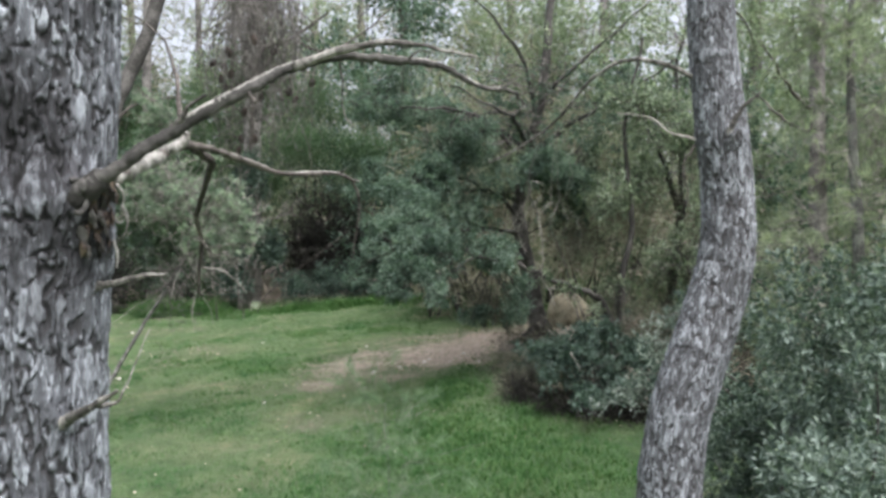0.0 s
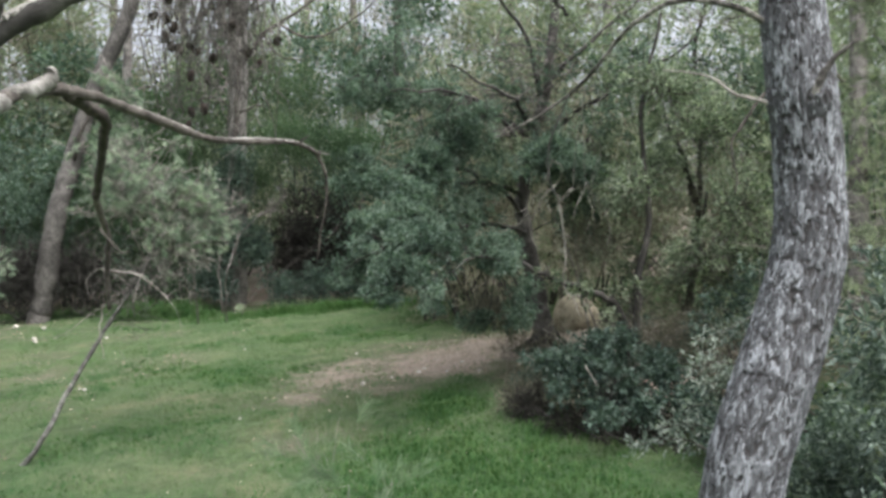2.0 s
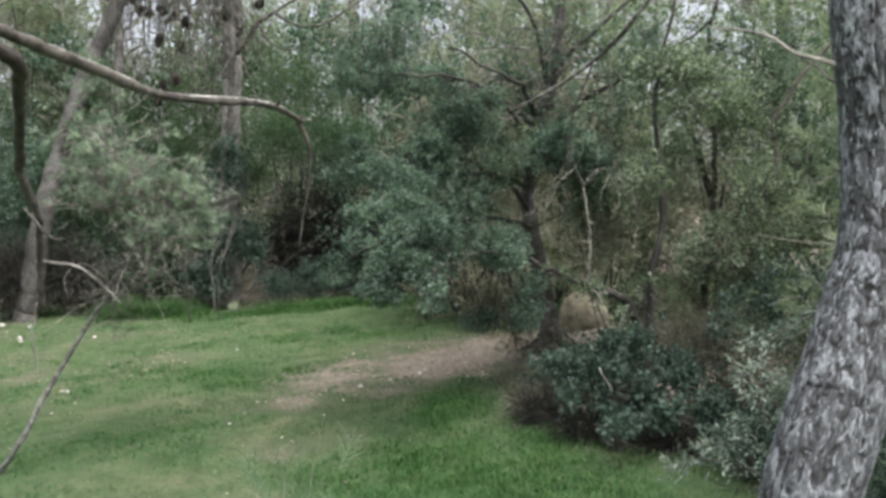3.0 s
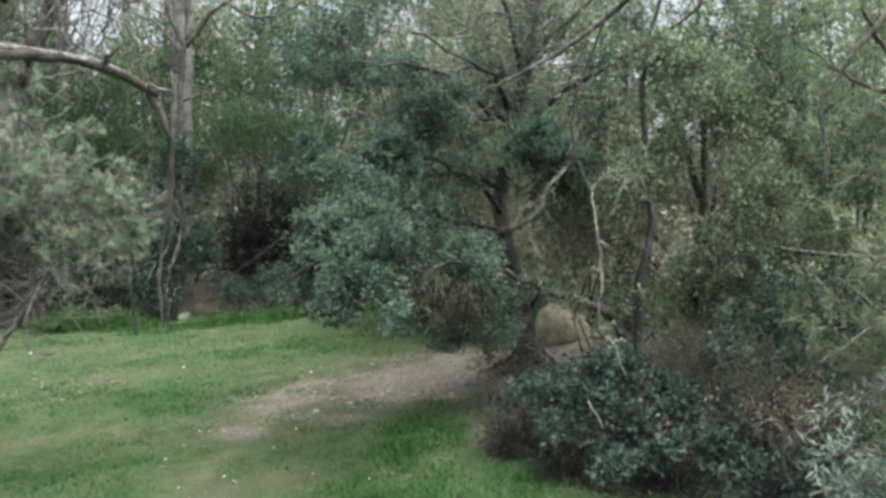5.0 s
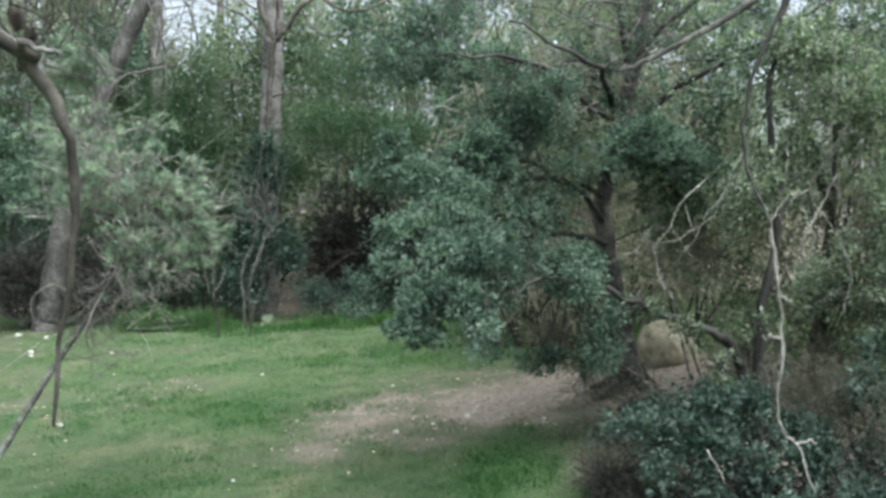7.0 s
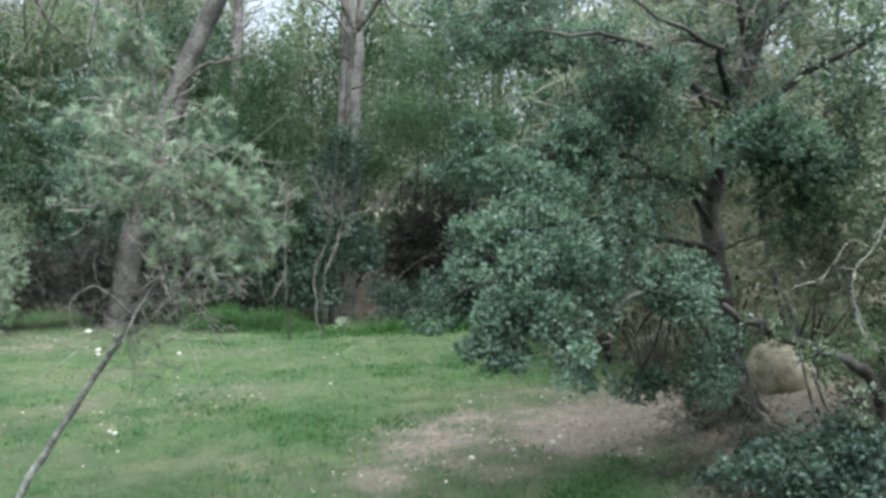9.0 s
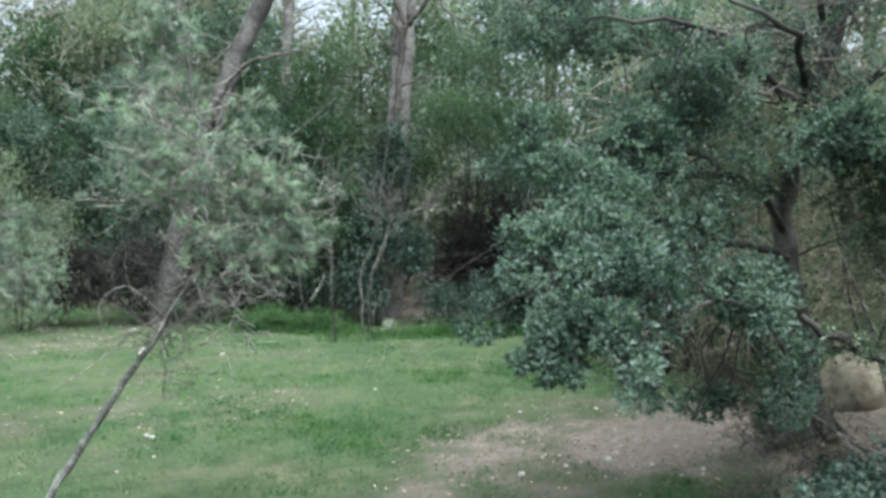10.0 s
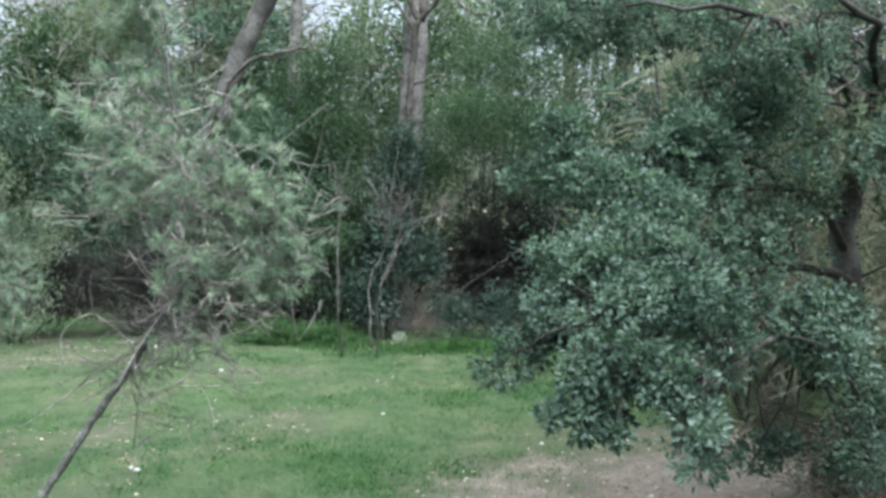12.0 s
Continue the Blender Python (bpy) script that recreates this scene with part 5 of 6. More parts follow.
oak_tree()
second_oak()
low_bush = [(1.51, 10, 1, 0.175, 0.15, 0.125, 27), (1.46, 9.95, 0.69, 0.237, 0.225, 0.225, 67), (1.76, 9.9, 0.55, 0.237, 0.225, 0.213, 63), (2.09, 10.1, 0.77, 0.237, 0.237, 0.237, 63), (1.19, 10.3, 0.69, 0.225, 0.225, 0.213, 42), (1, 10.5, 0.71, 0.213, 0.188, 0.175, 23), (1.43, 9.8, 0.39, 0.213, 0.175, 0.138, 32), (1.87, 9.7, 0.33, 0.225, 0.188, 0.15, 34), (1.15, 10, 0.48, 0.225, 0.213, 0.2, 28), (1.82, 10.2, 0.97, 0.2, 0.175, 0.163, 32), (2.1, 9.8, 0.69, 0.225, 0.225, 0.225, 57), (1.8, 9.3, 0.49, 0.213, 0.188, 0.163, 39), (2.15, 9.2, 0.56, 0.2, 0.2, 0.2, 40), (1.44, 9.2, 0.4, 0.213, 0.175, 0.138, 32)]
# Oak bushes below take the darkened leaf, which paints the shade they stand in.
shrub("oak_shrub", "low evergreen oak bush beside trodden earth", low_bush, M_OAKSHADE, 71, (1.6, 9.9, 0.08), 10, 14, 0.046, 0.027, gap=0.25, twig=0.12, shell=0.1, spread=0.036)
shrub("oak_shrub", "dark evergreen oak bush beside a low bush", [(2.55, 9.4, 0.5, 0.45, 0.4, 0.4, 150), (2.9, 8.6, 0.5, 0.55, 0.5, 0.38, 110), (2.45, 8.9, 0.38, 0.45, 0.4, 0.25, 110)], M_OAKSHADE, 70, (2.6, 9.0, 0.05), 7, 14, 0.046, 0.027, gap=0.3, twig=0.14, shell=0.15)
# Dry brush in near-black bark colour, which also paints the shade under the bush.
shrub("brush_bush", "dry brush and painted shade beneath a low oak bush", [(0.95, 10.6, 0.25, 0.35, 0.25, 0.22, 78), (1.35, 10.1, 0.25, 0.4, 0.25, 0.22, 96), (1.9, 9.6, 0.2, 0.6, 0.3, 0.22, 132), (2.7, 8.6, 0.25, 0.8, 0.4, 0.35, 156), (1.8, 9.9, 0.3, 0.7, 0.3, 0.4, 120), (2.8, 9.5, 0.5, 0.6, 0.4, 0.5, 132)], M_OAKBARK, 77, (1.9, 9.2, 0.0), 12, 11, 0.09, 0.009, 0.2, 0.3, M_OAKBARK, 0, 0.1, "", 0.08)
shrub("brush_bush", "hazy grey-brown dry twigs beside a low oak bush", [(0.85, 10.8, 0.32, 0.35, 0.25, 0.22, 90), (1.2, 10.6, 0.45, 0.4, 0.25, 0.3, 110), (2.3, 10.3, 0.95, 0.5, 0.3, 0.4, 170), (2.7, 9.8, 0.75, 0.5, 0.4, 0.5, 200)], M_DEADTWIG, 76, (1.4, 10.4, 0.05), 10, 10, 0.09, 0.005, 0.22, 0.3, M_BOUGH, 0, 0.1, "", 0.08)
shrub("brush_bush", "low dry twigs on the earth under the oak", [(1.0, 12.3, 0.26, 0.4, 0.3, 0.14, 70), (1.5, 12.5, 0.38, 0.4, 0.3, 0.18, 80), (1.2, 13.0, 0.4, 0.35, 0.3, 0.18, 60), (0.75, 12.0, 0.2, 0.3, 0.2, 0.1, 40)], M_DEADTWIG, 80, (1.25, 12.5, 0.25), 10, 10, 0.09, 0.006, 0.2, 0.3, M_BOUGH, 0, 0.1, "", 0.08)
shrub("oak_shrub", "dark low evergreen bush under the oak", [(2.7, 10.4, 0.85, 0.7, 0.6, 0.6, 220), (3.3, 10.4, 1.2, 0.6, 0.6, 0.6, 170)], M_OAKSHADE, 72, (2.8, 10.4, 0.1), 10, 13, 0.05, 0.029)
shrub("brush_bush", "tangle of dry leafless brush beneath the oak", [(2.35, 12.5, 0.8, 0.45, 0.5, 0.5, 108), (0.95, 12.9, 0.5, 0.4, 0.3, 0.3, 24), (1.45, 12.6, 0.6, 0.35, 0.3, 0.35, 36), (2.8, 11.8, 1.0, 0.8, 0.7, 0.7, 228)], M_DEADTWIG, 73, (1.8, 12.0, 0.2), 9, 11, 0.10, 0.006, 0.25, 0.35, M_DEAD, 0, 0.1, "", 0.08)
shrub("brush_bush", "high tangle of grey-brown dead twigs inside the oak", [(0.6, 13.9, 2.2, 0.6, 0.4, 0.7, 156), (1.9, 13.9, 2.3, 0.7, 0.5, 0.8, 198), (2.6, 12.9, 2.2, 0.7, 0.5, 0.8, 198), (1.6, 13.8, 3.3, 0.9, 0.5, 0.6, 144), (3.6, 12.9, 2.0, 0.7, 0.5, 0.9, 156), (0.55, 12.4, 1.05, 0.35, 0.25, 0.3, 66), (0.9, 12.6, 0.85, 0.3, 0.25, 0.3, 54), (1.8, 12.2, 1.9, 0.5, 0.3, 0.5, 72)], M_DEADTWIG, 78, (2.0, 12.3, 0.3), 7, 11, 0.12, 0.0065, 0.3, 0.33, M_DEAD, 0, 0.1, "", 0.09)
near_shrub = shrub("evergreen_shrub", "tall grey-green evergreen shrub beside the pine trunk", [(2.05, 5.1, 1.55, 0.55, 0.45, 0.5, 205), (2.4, 5.3, 1.0, 0.7, 0.6, 0.7, 285), (1.85, 5.6, 0.95, 0.4, 0.3, 0.35, 105), (1.9, 4.5, 0.95, 0.42, 0.35, 0.45, 136), (1.85, 4.6, 0.35, 0.55, 0.5, 0.4, 161), (2.5, 5.3, 1.9, 0.4, 0.4, 0.35, 87), (1.85, 3.9, 0.7, 0.4, 0.35, 0.4, 124), (1.65, 4.1, 0.2, 0.45, 0.35, 0.35, 149), (2.0, 5.0, 0.35, 0.7, 0.5, 0.45, 236), (2.1, 5.9, 0.5, 0.5, 0.35, 0.5, 161), (2.9, 5.6, 0.7, 0.6, 0.5, 0.7, 186), (2.3, 6.6, 0.7, 0.7, 0.5, 0.6, 149), (2.4, 4.2, 0.6, 0.5, 0.5, 0.55, 136), (1.65, 5.7, 0.4, 0.35, 0.3, 0.3, 56)], M_SHRUB, 74, (2.1, 5.2, -0.1), 14, 15, 0.050, 0.021, 0.16, 0.38, M_OAKBARK, 0, 0.25, "", 0.028)


def sprigs(parent, runs, seed):
    """Leafy branch ends: a thin twig, short side shoots and narrow leaves all along them."""
    rng = np.random.default_rng(seed)
    for run in runs:
        c = spline(np.array(run[::-1]), 9)
        tw = part("sprig", limb("sprig", run[::-1], 0.006, 0.0015, 9, 6, 0.2, 0.002, seed), M_BOUGH, parent, "leafy branch end")
        P, W = [], []
        for k in range(len(c) // 3, len(c) - 1):
            d = unit(c[k + 1] - c[k])
            for _ in range(3):
                w = unit(d + rng.normal(0, 0.75, 3))
                n = int(rng.integers(2, 6))
                for m in range(n):
                    P.append(c[k] + w * 0.016 * (m + 1)), W.append(unit(w + rng.normal(0, 0.5, 3) + [0, 0, 0.25]))
        for _ in range(6):
            P.append(c[-1]), W.append(unit(c[-1] - c[-2] + rng.normal(0, 0.02, 3)))
        P, W = np.array(P), np.array(W)
        L = 0.022 + 0.018 * rng.random(len(P))
        v, q = leaf_arrays(P, W, rng.normal(size=P.shape) + [0, -0.3, 1.0], L, L * 0.3, 0.2)
        part("leaves", raw_mesh("leaves", v, [q]), M_SPRIG, tw, "narrow silvery green leaves", "stuff")


sprigs(near_shrub, [[(1.17, 5.40, 1.62), (1.35, 5.43, 1.69), (1.50, 5.46, 1.75), (1.75, 5.40, 1.72)],
                      [(1.12, 5.28, 1.53), (1.25, 5.30, 1.55), (1.40, 5.32, 1.50), (1.70, 5.35, 1.30)],
                      [(0.88, 5.33, 1.16), (1.03, 5.35, 1.19), (1.21, 5.40, 1.14), (1.50, 5.45, 0.90)],
                      [(0.99, 5.35, 1.24), (1.14, 5.38, 1.25), (1.32, 5.40, 1.19), (1.55, 5.45, 1.00)],
                      [(1.11, 5.35, 1.33), (1.25, 5.38, 1.34), (1.39, 5.40, 1.25), (1.60, 5.45, 1.10)],
                      [(1.28, 5.35, 1.47), (1.38, 5.38, 1.44), (1.48, 5.40, 1.37), (1.70, 5.45, 1.20)],
                      [(1.17, 5.30, 1.45), (1.27, 5.30, 1.46), (1.40, 5.32, 1.39), (1.60, 5.40, 1.15)]], 75)



def boulder(name, label, cx, cy, cz, r, seed, mat, flat=0.8):
    bm = bmesh.new()
    bmesh.ops.create_icosphere(bm, subdivisions=4 if r > 0.2 else 2, radius=1)
    co = np.array([v.co for v in bm.verts])
    k = 0.7 + 0.45 * vnoise(co + seed, 0.8, seed) + 0.2 * vnoise(co + seed, 0.3, seed + 1)
    for v, s in zip(bm.verts, k):
        v.co = Vector(v.co) * float(s * r)
        v.co.z *= flat
    me = bpy.data.meshes.new(name)
    bm.to_mesh(me)
    bm.free()
    me.polygons.foreach_set("use_smooth", np.ones(len(me.polygons), bool))
    me.materials.append(mat)
    ob = new(name, me)
    ob.location = (cx, cy, cz)
    return tagged(ob, label, "rock")


boulder("boulder", "pale yellowish lichen-covered boulder behind the oak", 1.95, 14.2, float(ground_z(1.95, 14.2)) + 0.14, 0.34, 4, M_MOUND, 0.95)


# ---- young pines ----
def young_pine(label, control, r0, twigs, seed, per=50, length=0.075, width=0.0032, sag=0.25, forks=8, thick=0.0036, mat=None, floor=-9.0):
    """A thin stem, curved pale side twigs (start height share, direction, length) and tufts of needles at their ends."""
    ob = thing("young_pine", label, "tree", "young pines")
    rng = np.random.default_rng(seed)
    c = spline(control, 10)
    part("stem", limb("stem", control, r0, r0 * 0.25, 10, 8, 0.3, 0.006, seed), M_LICHEN, ob)
    A, B, tips, ways = [], [], [], []
    for share, dx, dy, dz, ln in twigs:
        s = c[int(share * (len(c) - 1))]
        d = unit(np.array([dx, dy, dz], float))
        e = s + d * ln - np.array([0, 0, sag * ln * 0.4])
        A.append(s), B.append(e)
        for _ in range(forks):
            k = 0.3 + 0.7 * rng.random()
            p = s + (e - s) * k
            w = unit(d + rng.normal(0, 0.75, 3))
            q = p + w * ln * (0.15 + 0.35 * rng.random())
            A.append(p), B.append(q)
            tips.append(q), ways.append(w)
            for _ in range(2):
                w2 = unit(w + rng.normal(0, 0.8, 3))
                k2 = p + (q - p) * (0.4 + 0.6 * rng.random())
                q2 = k2 + w2 * (0.06 + 0.12 * rng.random())
                A.append(k2), B.append(q2)
                tips.append(q2), ways.append(w2)
        tips.append(e), ways.append(d)
    part("twig_work", many_twigs("twig_work", A, B, thick, thick * 0.4, rng, 0.45, 5, 3), M_PALETWIG, ob, "pale curved bare twigs", "stuff")
    tips, ways = np.array(tips), np.array(ways)
    live = (tips[:, 2] > floor + 0.42 * (tips[:, 0] < c[len(c) * 2 // 3, 0] - 0.1)) | (rng.random(len(tips)) < 0.12)      # the lowest twigs have lost their needles
    tips, ways = tips[live], ways[live]
    v, q, t = needle_arrays(tips, ways, rng, per, length, width, 0.85, 0.05)
    age = np.repeat(rng.normal(0, 0.16, len(tips)), per * 5)
    part("needles", raw_mesh("needles", v, [q, t], age=age), mat or M_NEEDLE, ob, "soft grey-green needle tufts", "stuff")
    return ob


rng = np.random.default_rng(81)
tw = []
for k in range(24):                                     # a full fan of twigs on the light side
    tw.append((0.53 + 0.19 * rng.random(), 1.0, rng.normal(0, 0.45), 0.22 + 0.22 * rng.normal(), 0.45 + 0.36 * rng.random()))
for k in range(18):                                     # the upper half reaches the other way
    tw.append((0.68 + 0.2 * rng.random(), -1.0 + 0.3 * rng.normal(), rng.normal(0, 0.5), 0.25 + 0.25 * rng.normal(), 0.35 + 0.42 * rng.random()))
for k in range(7):                                      # and some towards the open clearing
    tw.append((0.56 + 0.26 * rng.random(), rng.normal(0, 0.6), -1.0, 0.2 + 0.2 * rng.normal(), 0.3 + 0.3 * rng.random()))
for k in range(18):
    h = 0.62 + 0.36 * k / 17
    tw.append((h, 0.8 * rng.normal(), 0.6 * rng.normal(), 0.3 + 0.3 * rng.normal(), (1.15 - 0.7 * h) * (0.45 + 0.45 * rng.random())))
leaner = young_pine("leaning young pine with wispy grey-green needles", [(-4.25, 10.4, -0.45), (-3.98, 10.42, -0.1), (-3.72, 10.7, 0.5), (-3.4, 10.85, 1.08), (-3.13, 10.9, 1.52), (-2.99, 10.95, 1.85), (-3.0, 11.0, 2.4), (-3.15, 11.05, 3.0), (-3.3, 11.1, 3.7)], 0.031, tw, 82, 33, 0.072, 0.0038, 0.1, 7, 0.0052, None, 1.80)
for c in ([(-2.98, 11.05, 2.35), (-2.72, 11.2, 2.62), (-2.56, 11.4, 2.66), (-2.44, 11.6, 2.42), (-2.26, 11.75, 2.26)],
          [(-2.62, 11.3, 2.66), (-2.45, 11.4, 2.56), (-2.28, 11.5, 2.55)],
          [(-3.2, 10.9, 1.4), (-3.45, 10.8, 1.62), (-3.62, 10.75, 1.5), (-3.58, 10.72, 1.32)],
          [(-3.12, 10.9, 1.5), (-2.9, 10.85, 1.38), (-2.72, 10.82, 1.16), (-2.66, 10.8, 0.95)],
          [(-3.25, 10.88, 1.3), (-3.55, 10.8, 1.18), (-3.8, 10.75, 0.98), (-3.95, 10.72, 0.9)]):
    part("twig", limb("twig", c, 0.0048, 0.002, 7, 6, 0.3, 0.004, 84), M_PALETWIG, leaner)
A, B = [], []
for k in range(70):                                     # bare dead twigs under the crown
    a = np.array([-3.3, 10.88, 1.25]) + np.array([0.28, 0.06, 0.5]) * rng.random()
    b = a + rng.normal(0, 0.22, 3) + [0, 0, -0.05]
    A += [a, b]
    B += [b, b + rng.normal(0, 0.10, 3)]
part("twig_work", many_twigs("twig_work", A, B, 0.004, 0.0018, rng, 0.35, 5, 3), M_BOUGH, leaner, "tangle of bare grey twigs", "stuff")
tw = [(0.3 + 0.7 * k / 17, math.cos(2.4 * k), math.sin(2.4 * k), 0.5, 0.26 * (1.15 - 0.8 * k / 17)) for k in range(18)]
young_pine("small pale young pine rising from the grass", [(-0.17, 3.3, -0.5), (-0.15, 3.28, 0.4), (-0.18, 3.25, 1.1), (-0.2, 3.22, 1.62)], 0.004, tw, 83, 34, 0.05, 0.0010, 0.1, 5, 0.0006, M_SOFTNEEDLE)


# ---- trees behind the clearing ----
def far_pine(label, control, r0, r1, seed, crown=True, side=(), bark=None, sides=14):
    tree = thing("pine_tree", label, "tree", "pines behind the clearing")
    part("trunk", limb("trunk", control, r0, r1, 10, sides, 0.28, 0.012, seed), bark or M_BARK_FAR, tree)
    for ctl, a, b in side:
        part("branch", limb("branch", ctl, a, b, 7, 7, 0.3, 0.015, seed + 1), M_DARKTWIG, tree)
    if crown:
        x, y, z = control[-1]
        high_crown(tree, x, y, z - 2.0, z + 1.5, 2.4, seed + 2, 75, 20)
    return tree


far_pine("straight pine with pale bark and dark side branches", [(-4.33, 21, 0.1), (-4.3, 21, 1.5), (-4.27, 21, 3.3), (-4.2, 21, 5.8), (-4.15, 21, 9), (-4.1, 21, 12.5)], 0.24, 0.15, 101, True,
         [([(-4.2, 20.7, 3.2), (-4.22, 20.65, 4.0), (-4.12, 20.6, 5.0), (-4.05, 20.6, 5.3)], 0.06, 0.05), ([(-4.05, 20.6, 5.2), (-3.6, 20.5, 5.8), (-3.1, 20.5, 6.1), (-2.5, 20.4, 6.5)], 0.05, 0.025),
          ([(-4.08, 20.6, 5.2), (-4.35, 20.5, 5.8), (-4.5, 20.5, 6.6), (-5.0, 20.4, 7.2)], 0.055, 0.03), ([(-4.15, 20.7, 4.2), (-3.8, 20.6, 4.35), (-3.55, 20.5, 4.3)], 0.025, 0.012),
          ([(-3.3, 20.5, 6.0), (-2.6, 20.4, 5.7), (-1.8, 20.3, 6.0), (-1.1, 20.3, 6.6)], 0.03, 0.014), ([(-4.3, 20.6, 4.3), (-4.6, 20.5, 4.5), (-5.1, 20.4, 4.4)], 0.02, 0.01), ([(-4.1, 20.6, 5.0), (-4.6, 20.5, 5.6), (-5.3, 20.4, 5.9)], 0.03, 0.012),
          ([(-4.05, 20.6, 5.3), (-4.0, 20.5, 6.2), (-3.7, 20.4, 7.0)], 0.04, 0.02), ([(-3.6, 20.5, 5.8), (-3.3, 20.4, 5.35), (-2.7, 20.3, 5.2)], 0.025, 0.01), ([(-4.2, 20.65, 4.7), (-4.6, 20.5, 5.1), (-4.9, 20.45, 5.7)], 0.022, 0.01)])
far_pine("leaning pine with grey-brown bark", [(-7.97, 19.6, -0.25), (-7.93, 19.6, -0.05), (-7.86, 19.62, 0.35), (-7.62, 19.7, 1.84), (-7.38, 20.1, 3.24), (-7.05, 20.4, 4.64), (-6.35, 20.8, 6.6), (-5.8, 21.2, 9.8)], 0.24, 0.14, 104, True,
         [([(-7.3, 19.95, 3.2), (-7.08, 19.7, 3.64), (-6.9, 19.7, 4.04), (-6.58, 19.7, 4.38), (-6.11, 19.7, 4.53), (-5.6, 19.7, 4.62)], 0.05, 0.02)], M_LEANBARK)
rng = np.random.default_rng(110)
for x, y, r in ((-7.6, 24, 0.16), (-6.2, 27, 0.15), (-6.7, 26, 0.12), (-11.5, 25, 0.2), (-9.4, 29, 0.17), (-1.0, 26, 0.17), (6.5, 20, 0.18), (4.3, 10.6, 0.11), (-14, 22, 0.2), (-2.4, 30, 0.18), (1.9, 28, 0.2), (4.5, 26, 0.2), (-12.6, 31, 0.2), (8.2, 15, 0.16), (-4.9, 33, 0.2)):
    g = float(ground_z(x, y))
    d = rng.normal(0, 0.35, 2)
    sd = []
    for _ in range(5):
        h = 2.5 + 6 * rng.random()
        a = rng.random() * 6.28
        q = np.array([x + d[0] * h / 9, y + d[1] * h / 9, g + h])
        o = np.array([math.cos(a), math.sin(a), 0.35])
        sd.append(([q, q + o * 0.6, q + o * 1.3 + [0, 0, 0.2]], 0.03, 0.01))
    far_pine("tall pine in the wood behind the clearing", [(x, y, g - 0.2), (x + d[0] * 0.4, y + d[1] * 0.4, g + 4), (x + d[0], y + d[1], g + 9)], r, r * 0.6, 111, True, sd, None, 10)


def bush_prototypes():
    """Four bush forms, of which the undergrowth is made."""
    out = []
    for k, (mat, lobes, kw) in enumerate((
            (M_BUSH, [(0, 0, 0.9, 1.2, 0.9, 0.9, 240), (0.5, 0.1, 1.9, 0.9, 0.7, 0.6, 165), (-0.6, 0, 1.6, 0.8, 0.7, 0.7, 160), (0, 0, 2.5, 0.6, 0.6, 0.5, 140)], dict(length=0.062, width=0.031, twig=0.3, spread=0.12, per=9)),
            (M_BUSHPALE, [(0, 0, 0.9, 1.0, 0.8, 0.9, 250), (0.3, 0, 2.0, 0.8, 0.7, 0.7, 205), (-0.3, 0, 2.8, 0.5, 0.5, 0.5, 130)], dict(length=0.062, width=0.028, twig=0.3, spread=0.12, per=9)),
            (M_OAK, [(0, 0, 1.0, 1.1, 0.9, 0.8, 265), (0.4, 0, 2.1, 0.9, 0.9, 0.6, 200), (-0.5, 0, 2.8, 0.7, 0.7, 0.5, 180)], dict(length=0.062, width=0.037, twig=0.25, spread=0.09, per=10)),
            (M_BRUSH, [(0, 0, 0.9, 0.9, 0.8, 0.8, 110), (0.2, 0, 1.8, 0.8, 0.8, 0.8, 90)], dict(length=0.17, width=0.008, twig=0.5, spread=0.14, per=9)))):
        label = ("dense green undergrowth bush", "light green undergrowth bush", "dark evergreen bush at the wood's edge", "leafless grey-brown brush at the wood's edge")[k]
        out.append(shrub("undergrowth_bush", label, lobes, mat, 130 + k, (0, 0, -0.1), 7, gap=0.42, shell=0.4, group="undergrowth", **kw))
    return out


protos = bush_prototypes()
rng = np.random.default_rng(140)
spots = []
for k in range(9):                                      # left edge of the wood
    spots.append((-14.5 + 1.05 * k, 21.6 + 0.7 * math.sin(k * 2.1), 1.0 + 0.12 * (k * 7 % 5), (2, 2, 0, 2, 0, 2, 2, 0, 2)[k]))
for k in range(13):                                     # tall growth behind
    spots.append((-14.5 + 1.55 * k, 24.6 + 0.8 * math.sin(k * 1.7), (1.15 if k in (5, 9, 10, 11, 12) else 1.7) + 0.12 * (k * 3 % 5), (1, 0, 1, 2, 0)[k % 5]))
for k in range(8):
    if k < 6 and k != 3:
        spots.append((-15 + 2.7 * k, 28.0 + math.sin(k * 2.3), 2.6 + 0.15 * (k * 3 % 4), (1, 3, 1, 0)[k % 4]))
spots += [(-5.6, 20.9, 1.15, 0), (-6.4, 21.6, 1.5, 0), (-4.9, 21.9, 1.5, 1), (-1.0, 21.0, 1.45, 2), (0.4, 19.4, 1.6, 1), (0.8, 15.6, 1.6, 3), (2.4, 15.6, 1.4, 3), (3.9, 14.8, 1.3, 3), (1.6, 17.0, 1.6, 1), (-0.2, 17.4, 1.3, 3), (3.2, 17.4, 1.6, 1)]
spots += [(5.6, 14.4, 1.5, 1), (6.6, 16.4, 1.6, 1), (7.8, 19.0, 1.9, 1), (5.6, 18.6, 1.7, 1), (8.8, 22.5, 1.6, 1), (6.6, 12.2, 1.5, 1), (2.4, 21.0, 1.7, 1), (4.6, 22.0, 1.9, 1), (5.2, 11.9, 1.0, 2), (5.0, 9.0, 1.1, 1), (6.6, 10.0, 1.6, 1), (5.6, 6.6, 1.3, 1)]
